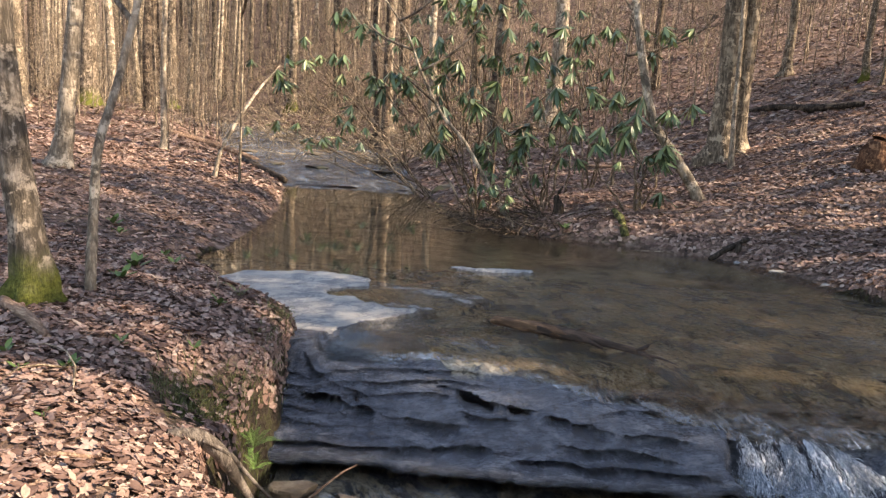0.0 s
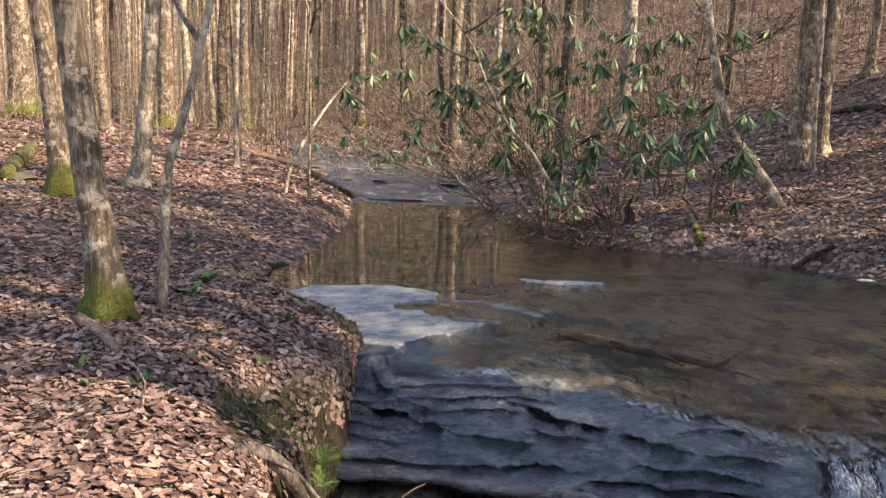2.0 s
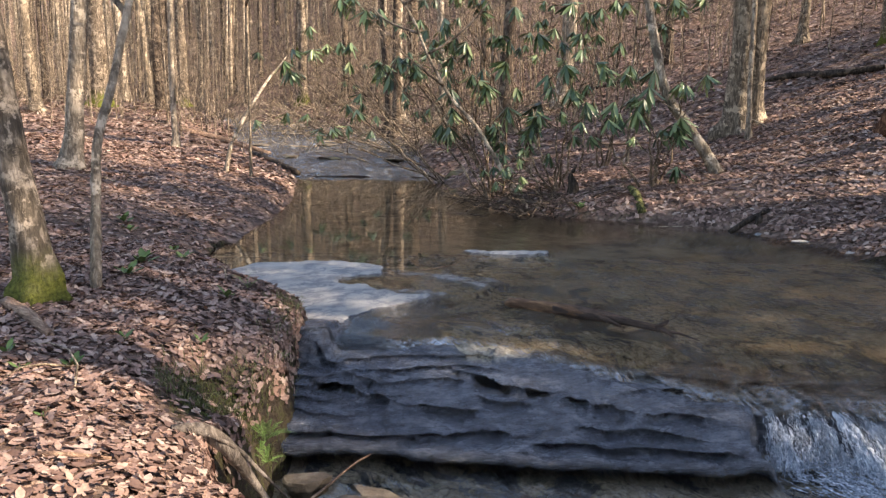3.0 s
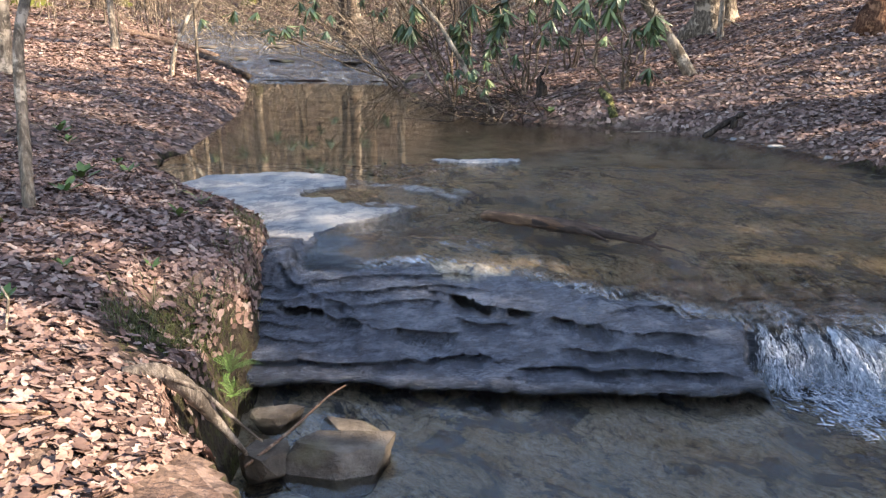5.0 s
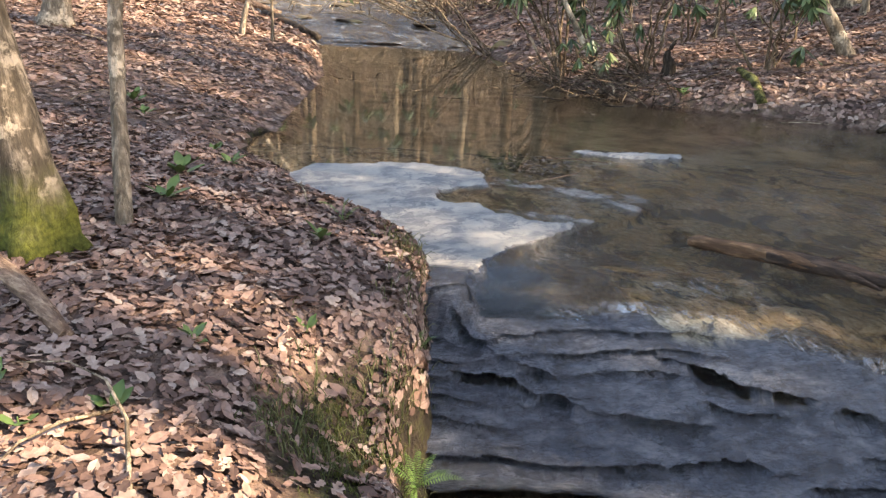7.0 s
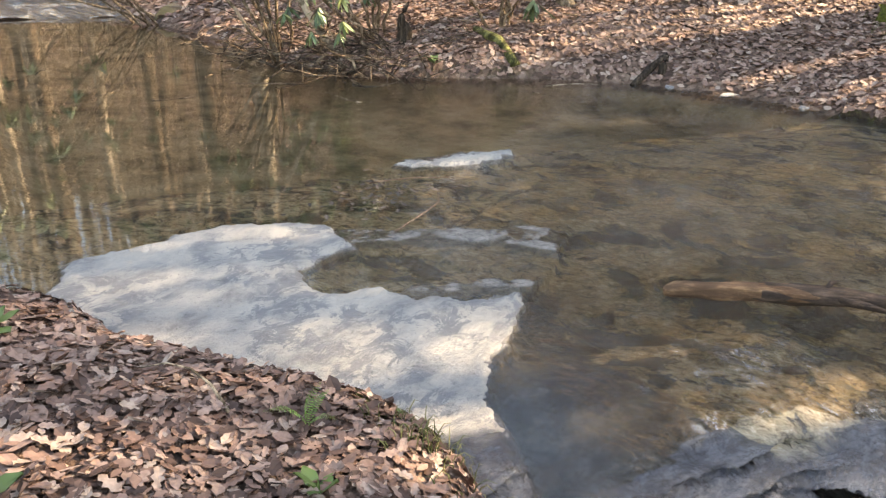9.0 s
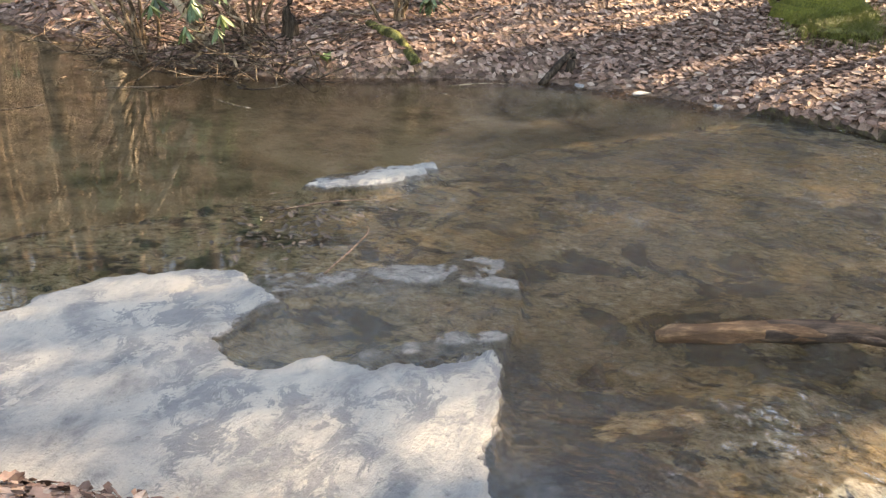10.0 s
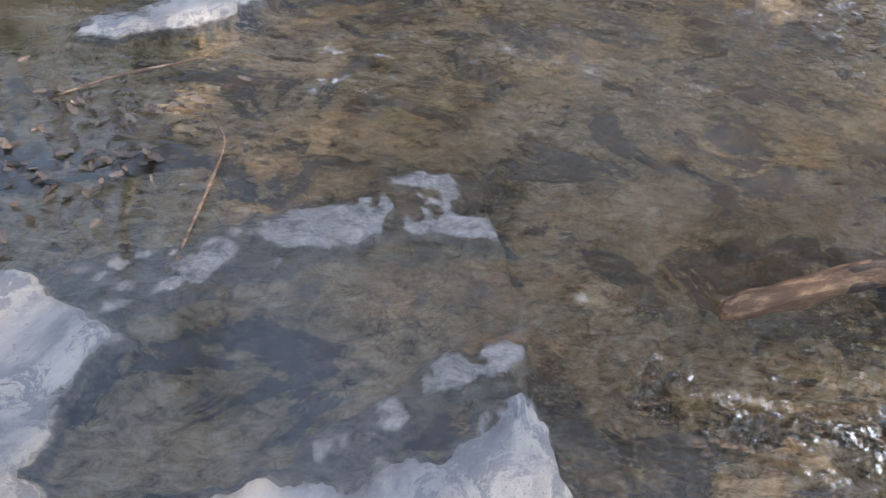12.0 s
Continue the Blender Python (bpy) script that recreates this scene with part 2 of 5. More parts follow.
def mat_wood(name, dark, light, turn):
    """Barkless dead wood with its grain along the given bearing."""
    n = Nodes(name)
    grain = n.noise(30, 7, 0.68, n.stretch(0.22, 1.0, 1.0, turn), 0.2)
    c = n.ramp(grain, (0.32, tuple(v * 0.4 for v in dark)), (0.48, dark), (0.68, light))
    c = n.mix(n.grey(n.noise(3.5, 5, 0.6), 0.50, 0.62, 0, 0.7), c, tuple(v * 0.5 for v in dark))
    return n.done(c, 0.75, n.bump(grain, 1.0, 0.02), 0.3)


M_GROUND = mat_ground()
M_ROCK = mat_rock()
M_WATER = mat_water("clear_stream_water", (0.95, 0.90, 0.80), 5.8, 1.0)
M_RIFFLE = mat_water("riffled_water", (0.55, 0.55, 0.53), 2.2, 1.0, True)
M_LOW_WATER = mat_water("lower_pool_water", (0.96, 0.93, 0.86), 2.6, 0.08)
M_BARK = mat_bark("grey_brown_bark", (0.13, 0.10, 0.072), (0.38, 0.30, 0.215))
M_BARK_MOSS = mat_bark("mossy_bark", (0.10, 0.08, 0.06), (0.33, 0.27, 0.21), 0.5)

# ---- plan: the stream's two edges and the lie of the land ----
LEFT_Y = [3.6, 4.4, 5.2, 5.8, 6.4, 7.0, 7.43, 7.7, 8.0, 8.4, 8.9, 9.5, 12.3, 15.6, 20.7, 23, 26, 30, 36, 45, 70]
LEFT_X = [-0.1, -0.45, -0.62, -0.72, -0.70, -0.73, -0.87, -1.12, -1.42, -1.84, -2.2, -2.85, -3.24, -3.7, -5.15, -6.8, -8.6, -10.5, -13, -24, -60]
RIGHT_Y = [-80, 0, 3.6, 8.0, 9.7, 10.6, 11.1, 12.1, 13.0, 13.75, 14.3, 15.7, 17.7, 21.3, 23.5, 28.5, 32.3, 34, 37, 45, 70]
RIGHT_X = [14, 6.6, 5.4, 5.6, 5.6, 5.35, 5.3, 4.9, 4.28, 3.05, 1.45, 0.25, -0.08, -1.67, -2.2, -3.6, -5.4, -6.5, -9.5, -20, -56]


def wobble(x, y, s, seed=0.0):
    """Smooth cheap noise in -1..1 over arrays."""
    x, y = x * s + seed * 1.7, y * s - seed * 2.3
    return (np.sin(x * 1.7 + 1.3 * np.sin(y * 1.1 + seed)) + np.sin(y * 2.1 + 1.7 * np.sin(x * 0.9 + 2.0))
            + np.sin((x + y) * 2.9 + 1.1 * np.sin((x - y) * 1.9)) * 0.6 + np.sin((x * 0.8 - y * 1.2) * 4.7 + x) * 0.35) / 2.95


LATTICE = np.random.default_rng(3).random((256, 256)) * 2 - 1


def fbm(x, y, s, seed=0, octaves=5, gain=0.55):
    """Fractal noise in about -1..1 over arrays."""
    out, amp, tot = 0.0, 1.0, 0.0
    for k in range(octaves):
        u, v = x * s + 17.3 * (seed + k), y * s + 9.1 * (seed - k)
        i, j = np.floor(u).astype(int), np.floor(v).astype(int)
        fu, fv = u - i, v - j
        fu, fv = fu * fu * (3 - 2 * fu), fv * fv * (3 - 2 * fv)
        a, c = LATTICE[i % 256, j % 256], LATTICE[(i + 1) % 256, j % 256]
        d, e = LATTICE[i % 256, (j + 1) % 256], LATTICE[(i + 1) % 256, (j + 1) % 256]
        out = out + amp * ((a * (1 - fu) + c * fu) * (1 - fv) + (d * (1 - fu) + e * fu) * fv)
        tot += amp
        amp *= gain
        s *= 2.03
    return out / tot * 1.5


def step(a, lo, hi):
    t = np.clip((a - lo) / (hi - lo), 0, 1)
    return t * t * (3 - 2 * t)


def valley(y):
    """Height of the stream's water along its course."""
    return np.interp(y, [0, 21.2, 21.6, 24, 24.4, 28, 28.5, 32, 37, 60, 80, 130, 220], [0, 0, 0.12, 0.20, 0.30, 0.42, 0.52, 0.72, 1.05, 2.3, 6.5, 22, 55])


def edges(x, y):
    """Distance into the stream from its left and right edge (negative on the banks)."""
    dl = x - np.interp(y, LEFT_Y, LEFT_X) + 0.06 * wobble(x, y, 3.0, 1)
    dr = np.interp(y, RIGHT_Y, RIGHT_X) - x + 0.08 * wobble(x, y, 2.4, 2)
    return dl, dr


def shore(x):
    """The near edge of the lower pool; to the right it opens into the stream's way down."""
    return np.interp(x, [-1, -0.3, 0.5, 1.8, 2.8, 3.4, 4.2], [4.5, 4.3, 3.3, 3.1, 2.4, -2, -80])


def land(x, y):
    """Height of the ground sheet."""
    dl, dr = edges(x, y)
    front = y - shore(x) + 0.12 * wobble(x, y, 1.4, 5)
    v = valley(y)
    bed = np.where(y > 10.9, v - 0.28 * step(np.minimum(dl, dr), 0, 0.8), -0.95)
    bed = np.where(y > 21.2, v - 0.10, bed)
    d = np.minimum(np.minimum(dl, dr), front)
    ol, orr, of = np.maximum(-dl, 0), np.maximum(-dr, 0), np.maximum(-front, 0)
    hl = 0.30 * (1 - np.exp(-ol / 0.35)) + 0.075 * np.minimum(ol, 14) + 0.018 * np.clip(y - 9, 0, 22) * step(ol, 0.3, 3.0) + 0.10 * np.maximum(ol - 30, 0)
    hr = 0.16 * (1 - np.exp(-orr / 0.4)) + 0.15 * np.minimum(orr, 5) + 0.33 * np.clip(orr - 5, 0, 60)
    hf = 0.28 * (1 - np.exp(-of / 0.4))
    beach = step(y, 9.0, 9.9) * step(-y, -14.5, -11.5)
    hl = hl * (1 - 0.72 * beach * np.exp(-ol / 1.2))
    h = np.where(dl <= np.minimum(dr, front), hl, np.where(dr <= front, hr, hf))
    h = np.where((front < 0) & (dl < 0), np.maximum(hl, hf), h)
    h = np.where((front < 0) & (dr < 0), np.maximum(hr, hf), h)
    rough = 0.035 * wobble(x, y, 1.5, 3) + 0.018 * wobble(x, y, 4.5, 4) + 0.10 * wobble(x, y, 0.25, 6) * step(-d, 1.5, 6)
    bank = v + h + rough * step(-d, 0.0, 0.5)
    # a fern hollow in the left bank beside the ledges
    bank = bank - 0.30 * np.exp(-((x + 0.85) / 0.38) ** 2 - ((y - 5.5) / 0.55) ** 2)
    t = step(-d, -0.10, 0.16)
    return bed * (1 - t) + bank * t


def sheet(name, xs, ys, fn, material, smooth=True):
    """A grid mesh over xs and ys whose points are given by fn(X, Y)."""
    X, Y = np.meshgrid(xs, ys)
    P = fn(X, Y)
    if not isinstance(P, tuple):
        P = (X, Y, P)
    return grid_mesh(name, np.stack(P, -1), material, smooth)


def grid_mesh(name, P, material, smooth=True):
    ny, nx = P.shape[:2]
    i = np.arange(ny * nx).reshape(ny, nx)
    F = np.stack([i[:-1, :-1], i[:-1, 1:], i[1:, 1:], i[1:, :-1]], -1).reshape(-1, 4)
    return raw_mesh(name, P.reshape(-1, 3), F, material, smooth)


def raw_mesh(name, V, F, material, smooth=False):
    """A mesh of equal-sided faces from arrays."""
    me = bpy.data.meshes.new(name)
    n = F.shape[1]
    me.vertices.add(len(V))
    me.vertices.foreach_set("co", np.ascontiguousarray(V, dtype=np.float32).ravel())
    me.loops.add(F.size)
    me.loops.foreach_set("vertex_index", np.ascontiguousarray(F, dtype=np.int32).ravel())
    me.polygons.add(len(F))
    me.polygons.foreach_set("loop_start", np.arange(0, F.size, n, dtype=np.int32))
    me.polygons.foreach_set("use_smooth", np.full(len(F), smooth))
    me.update(calc_edges=True)
    me.materials.append(material)
    return me


def spaced(lo, a, b, hi, fine, grow=1.09):
    """Coordinates with even fine steps from a to b and growing steps beyond."""
    mid = list(np.arange(a, b, fine))
    s, p, left = fine, a, []
    while p > lo:
        s *= grow
        p -= s
        left.append(p)
    s, p, right = fine, mid[-1], []
    while p < hi:
        s *= grow
        p += s
        right.append(p)
    return np.array(left[::-1] + mid + right)


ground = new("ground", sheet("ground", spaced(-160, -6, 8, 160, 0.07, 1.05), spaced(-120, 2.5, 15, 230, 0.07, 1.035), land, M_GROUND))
tagged(ground, "forest floor covered in fallen brown leaves beside a stream", "ground", kind="structure")


# ---- rock shelf with the pale dry slab, and its stepped ledges ----
def slope(x, y):
    """Smooth height of the shelf before it breaks into ledges."""
    yy = y + 0.10 * wobble(x, y, 0.9, 8) - 0.10 * step(x, 0.2, 2.2)
    return np.interp(yy, [5.2, 5.9, 6.16, 6.45, 6.76, 7.1, 7.5, 8.2, 9.6, 10.4, 11.0, 11.6],
                     [-0.58, -0.55, -0.48, -0.31, -0.17, -0.085, -0.045, -0.035, -0.035, -0.05, -0.12, -0.4])


def blob(x, y, cx, cy, rx, ry, turn=0.0):
    c, s = math.cos(radians(turn)), math.sin(radians(turn))
    u, v = ((x - cx) * c + (y - cy) * s) / rx, (-(x - cx) * s + (y - cy) * c) / ry
    return 1 - np.sqrt(u * u + v * v)


# the dry slab's outline in plan, and the beds' broken edges (x and y of each, height of the break, depth of its undercut)
SLAB = [(-2.25, 9.60), (-1.75, 9.75), (-1.33, 9.90), (-0.66, 9.70), (-0.62, 9.28), (-0.84, 9.19), (-1.02, 9.04), (-1.00, 8.78), (-0.86, 8.66),
        (-0.66, 8.62), (-0.50, 8.46), (-0.12, 8.33), (0.07, 8.32), (-0.05, 8.10), (-0.11, 7.94), (-0.38, 7.78), (-0.52, 7.55), (-0.55, 7.10), (-0.64, 6.72), (-1.1, 7.0), (-2.0, 8.3), (-2.4, 9.1)]
LEDGES = [((-0.70, -0.35, -0.06), (6.80, 6.58, 6.52), 0.028, 0.125), ((-0.66, -0.34, 0.01, 0.35, 0.70), (6.52, 6.49, 6.40, 6.37, 6.37), 0.031, 0.146),
          ((0.40, 0.66, 0.86, 1.06, 1.32), (6.74, 6.67, 6.59, 6.56, 6.58), 0.037, 0.167), ((0.64, 0.83, 1.12), (6.50, 6.45, 6.47), 0.019, 0.094),
          ((0.15, 0.44, 0.70, 0.96), (6.13, 6.18, 6.22, 6.21), 0.028, 0.146), ((1.30, 1.69, 2.0, 2.45), (6.50, 6.45, 6.43, 6.40), 0.025, 0.115),
          ((1.42, 1.65, 1.96, 2.35), (6.31, 6.29, 6.33, 6.24), 0.028, 0.136), ((1.10, 1.46, 1.66, 1.92, 2.66), (6.12, 6.16, 6.10, 6.13, 6.08), 0.031, 0.157),
          ((-0.90, -0.31, 0.06, 0.42), (6.07, 6.12, 6.10, 6.10), 0.028, 0.125)]


def inside(x, y, ring):
    """Signed distance to a ring of plan points, positive within."""
    best, odd = np.full(np.shape(x), 1e9), np.zeros(np.shape(x), bool)
    for (ax, ay), (bx, by) in zip(ring, ring[1:] + ring[:1]):
        t = np.clip(((x - ax) * (bx - ax) + (y - ay) * (by - ay)) / ((bx - ax) ** 2 + (by - ay) ** 2), 0, 1)
        best = np.minimum(best, np.hypot(x - ax - t * (bx - ax), y - ay - t * (by - ay)))
        if by != ay:
            odd ^= ((ay > y) != (by > y)) & (x < ax + (y - ay) * (bx - ax) / (by - ay))
    return np.where(odd, best, -best)


def lip_line(x):
    """The outer edge of the lowest bed."""
    return np.interp(x, [-0.9, -0.3, 0.5, 1.3, 2.0, 2.65], [5.98, 6.05, 6.01, 5.98, 6.04, 6.07]) + 0.05 * fbm(x, 0 * x + 3, 1.7, 16, 5, 0.6)


def shelf(x, y):
    z = slope(x, y)
    steep = step(-z, 0.06, 0.14)
    zz = z + steep * (0.035 * fbm(x * 0.7, y * 1.3, 0.9, 2) + 0.020 * fbm(x, y * 1.5, 4.0, 3, 5, 0.66))
    # thin partings all over the face
    rise = 0.062
    tall = zz + 0.05 * fbm(x * 0.6, y, 1.3, 4, 4) - 0.02 * x
    k = np.floor(tall / rise)
    f = tall / rise - k
    m = steep * step(fbm(x, y * 1.5, 0.9, 6, 4), -0.35, 0.25)
    zz = zz + m * rise * 0.42 * (step(f, 0.0, 0.16) - f)
    z = zz + 0.010 * fbm(x * 0.7, y * 1.4, 10.0, 7, 5, 0.75) * steep
    push = 0.045 * m * np.exp(-((f - 0.05) / 0.06) ** 2)
    for lx, ly, drop, under in LEDGES:
        w = step(x, lx[0] - 0.03, lx[0] + 0.10) * (1 - step(x, lx[-1] - 0.12, lx[-1] + 0.03))
        w = w * (0.25 + 0.85 * step(fbm(x, 0 * x + 97 * ly[0], 3.5, 8, 4, 0.6), -0.55, 0.0))
        v = y - np.interp(x, lx, ly) - 0.030 * fbm(x, 0 * x + 31 * ly[0], 4.5, 9, 6, 0.8)
        below = np.clip(-v / 0.05, 0, 1)
        z = z + w * drop * np.where(v > 0, 0.35 * np.exp(-np.maximum(v, 0) / 0.30), 0.35 - 1.40 * below + 1.05 * below * (1 - np.exp(-np.maximum(-v - 0.05, 0) / 0.16)))
        push = push * (1 - w * np.exp(-(v / 0.10) ** 2)) + w * under * np.sin(math.pi * np.clip(-v / 0.062, 0, 1)) ** 0.7
    z = z + 0.017 * fbm(x, y * 1.4, 5.0, 14, 6, 0.66) * (0.35 + 0.65 * step(y, 7.0, 7.6))
    # the dry slab above the pool's water
    edge = inside(x, y, SLAB) + 0.05 * fbm(x, y, 3.5, 11, 5, 0.62) + 0.025 * fbm(x, y * 1.3, 13.0, 12, 4, 0.7)
    hollow = blob(x, y, -0.38, 8.86, 0.62, 0.34, -22)
    far = blob(x, y, 0.68, 10.84, 0.64, 0.20, 0) + 0.35 * fbm(x, y, 3.0, 13, 5, 0.65)
    z = z + (0.066 * step(edge, -0.07, 0.045) + 0.118 * step(far, -0.2, 0.35)) * step(y, 6.6, 6.9) - 0.035 * step(hollow + 0.3 * fbm(x, y, 3, 15, 4), 0, 0.5)
    z = z + 0.11 * step(edge, -0.05, 0.05) * (1 - step(y, 6.9, 7.5)) * step(y, 6.6, 6.9)
    # low wet ribs round the hollow
    for ax, ay, bx, by, wide in ((-0.62, 9.50, -0.10, 9.31, 0.11), (-0.10, 9.31, 0.60, 9.12, 0.12), (0.10, 9.26, 0.62, 8.86, 0.07), (-0.45, 8.58, 0.0, 8.52, 0.075), (-0.06, 8.56, 0.20, 8.44, 0.08)):
        t = np.clip(((x - ax) * (bx - ax) + (y - ay) * (by - ay)) / ((bx - ax) ** 2 + (by - ay) ** 2), 0, 1)
        away = np.hypot(x - ax - t * (bx - ax), y - ay - t * (by - ay)) + 0.06 * fbm(x, y, 5, 61, 5, 0.65)
        lift = 1 - step(away, wide * 0.5, wide * 1.6)
        z = z * (1 - lift) + np.maximum(z, 0.001 + 0.016 * fbm(x, y, 6, 62, 5, 0.7)) * lift
    # the bed breaks down beside the slab's tip
    z = z - 0.05 * step(x - (0.40 + (y - 8.62) * 0.85) + 0.05 * fbm(x, y, 3, 51, 4), 0.0, 0.04) * step(y, 7.5, 7.9) * (1 - step(y, 8.9, 9.3)) * (1 - step(x, 0.7, 1.6))
    below = lip_line(x) - y
    lip = step(below, 0.0, 0.09)
    z = z - lip * (0.21 + 0.03 * wobble(x, y, 4, 26))
    push = push * (1 - step(below, -0.03, 0.02)) + 0.17 * np.exp(-((lip - 0.75) / 0.30) ** 2) * (below < 0.3)
    # the chute where the stream drops over the edge
    chute = step(x + 0.06 * wobble(x, y, 6, 17), 2.68, 2.82) * step(-x, -3.9, -3.6)
    drop = chute * step(-y - 0.10 * wobble(x, y, 3, 18), -6.62, -6.48)
    z = z * (1 - drop) + np.minimum(z, -0.78 + 0.03 * wobble(x, y, 5, 19)) * drop
    for ax, ay, bx, by, deep in ((-1.05, 8.10, -0.72, 7.62, 0.012), (-1.85, 9.25, -1.35, 8.95, 0.018), (-1.6, 8.6, -1.1, 8.72, 0.016), (-1.45, 9.62, -0.95, 9.55, 0.012), (-0.56, 7.5, -0.42, 7.0, 0.02), (-0.62, 7.28, -0.48, 7.14, 0.02)):
        t = np.clip(((x - ax) * (bx - ax) + (y - ay) * (by - ay)) / ((bx - ax) ** 2 + (by - ay) ** 2), 0, 1)
        away = np.hypot(x - ax - t * (bx - ax) + 0.03 * wobble(x, y, 7, 23), y - ay - t * (by - ay) + 0.03 * wobble(x, y, 8, 24))
        z = z - deep * np.exp(-(away / 0.014) ** 2)
    return x, y + push * (1 - drop), z


rock_shelf = new("rock_shelf", sheet("rock_shelf", np.concatenate([np.arange(-3.2, -1.0, 0.03), np.arange(-1.0, 2.8, 0.015), np.arange(2.8, 6.2, 0.045)]), np.concatenate([np.arange(4.1, 5.8, 0.05), np.arange(5.8, 6.9, 0.0075), np.arange(6.9, 9.6, 0.018), np.arange(9.6, 11.7, 0.03)]), shelf, M_ROCK))
middle_y = np.empty(len(rock_shelf.data.polygons) * 3, np.float32)
rock_shelf.data.polygons.foreach_get("center", middle_y)
rock_shelf.data.polygons.foreach_set("use_smooth", middle_y[1::3] > 6.85)
tagged(rock_shelf, "wet layered shale shelf with pale dry slab beside the pool", "rock shelf", kind="structure")


def waves(x, y):
    """Ripples of the fast shallows, drawn out along the flow."""
    a, c = 0.64 * x - 0.77 * y, 0.77 * x + 0.64 * y
    live = step(x, -0.25, 0.55) * (1 - 0.985 * step(y - 0.9 * np.minimum(x, 2.2), 9.0, 10.5)) * (0.35 + 0.65 * step(fbm(a, c * 1.6, 0.7, 30, 3), -0.35, 0.35))
    return live * (0.018 * fbm(a, c * 1.7, 1.8, 31, 3) + 0.022 * fbm(a, c * 1.8, 5.0, 32, 4, 0.7))


def stream_top(x, y):
    film = slope(x, y) + 0.032 - 0.10 * step(-y - 0.42 * step(x, 0.5, 1.9) - 0.12 * wobble(x, y, 0.9, 20) - 0.05 * wobble(x, y, 4, 21), -7.12, -6.85)
    return waves(x, y) * (0.25 + 0.75 * step(y, 6.9, 7.4)) + np.where(y > 7.7, 0.0, np.where(y > 7.2, np.minimum(0.0, film * (1 - step(y, 7.2, 7.7))), np.minimum(film, 0)))


pool = new("water", sheet("water", spaced(-7, -0.8, 5.7, 7, 0.022), spaced(6.55, 6.6, 10.9, 21.9, 0.021), stream_top, M_WATER))
tagged(pool, "clear brown pool water spilling over the rock shelf", "water", kind="structure")
low = new("water", sheet("water", spaced(-0.95, -0.9, 6.5, 16, 0.1), spaced(-90, 3.0, 6.4, 6.4, 0.1), lambda x, y: x * 0 - 0.67 + 0.006 * fbm(x, y, 2.5, 33, 3), M_LOW_WATER))
tagged(low, "shallow brown water below the rock ledge", "water", kind="structure")
far_water = new("water", sheet("water", spaced(-50, -14, 0, 0.5, 0.25), np.arange(21.3, 60, 0.2), lambda x, y: valley(y) + 0.06 * fbm(x, y * 1.5, 1.2, 21, 4), M_RIFFLE))
tagged(far_water, "upper stream running over low rock steps", "water", kind="structure")


# ---- shapes ----
def tube(points, radii, sides=10, rough=0.0, seed=0, cap=True):
    """Arrays of a bent tapered tube through points, closed at both ends."""
    P, r = np.array(points, float), np.array(radii, float)
    if cap:
        P = np.concatenate([P[:1] - (P[1] - P[0]) * 0.02, P, P[-1:] + (P[-1] - P[-2]) * 0.02])
        r = np.concatenate([r[:1] * 0.02, r, r[-1:] * 0.02])
    n = len(P)
    T = np.gradient(P, axis=0)
    T /= np.linalg.norm(T, axis=1)[:, None] + 1e-9
    ref = np.where(np.abs(T[:, 2:3]) > 0.9, np.array([[1.0, 0, 0]]), np.array([[0, 0, 1.0]]))
    A = np.cross(T, ref)
    A /= np.linalg.norm(A, axis=1)[:, None] + 1e-9
    B = np.cross(T, A)
    a = np.linspace(0, 2 * np.pi, sides, endpoint=False)
    g = np.random.default_rng(seed)
    R = r[:, None] * (1 + rough * g.normal(size=(n, sides)))
    V = P[:, None] + R[..., None] * (np.cos(a)[None, :, None] * A[:, None] + np.sin(a)[None, :, None] * B[:, None])
    i = np.arange(n * sides).reshape(n, sides)
    j = np.roll(i, -1, 1)
    return V.reshape(-1, 3), np.stack([i[:-1], j[:-1], j[1:], i[1:]], -1).reshape(-1, 4)


def join(pieces):
    V, F, k = [], [], 0
    for v, f in pieces:
        V.append(v)
        F.append(f + k)
        k += len(v)
    return np.concatenate(V), np.concatenate(F)


def part(name, mesh, parent, label=""):
    ob = new(name, mesh)
    ob.parent = parent
    if label:
        ob["label"] = label
    return ob


def ground_z(x, y):
    return float(land(np.array([[x]]), np.array([[y]]))[0, 0])


def bez(p0, p1, p2, n=7):
    """A bent line from p0 to p2, pulled towards p1."""
    t = np.linspace(0, 1, n)[:, None]
    p0, p1, p2 = (np.array(p, float) for p in (p0, p1, p2))
    return (1 - t) ** 2 * p0 + 2 * t * (1 - t) * p1 + t * t * p2


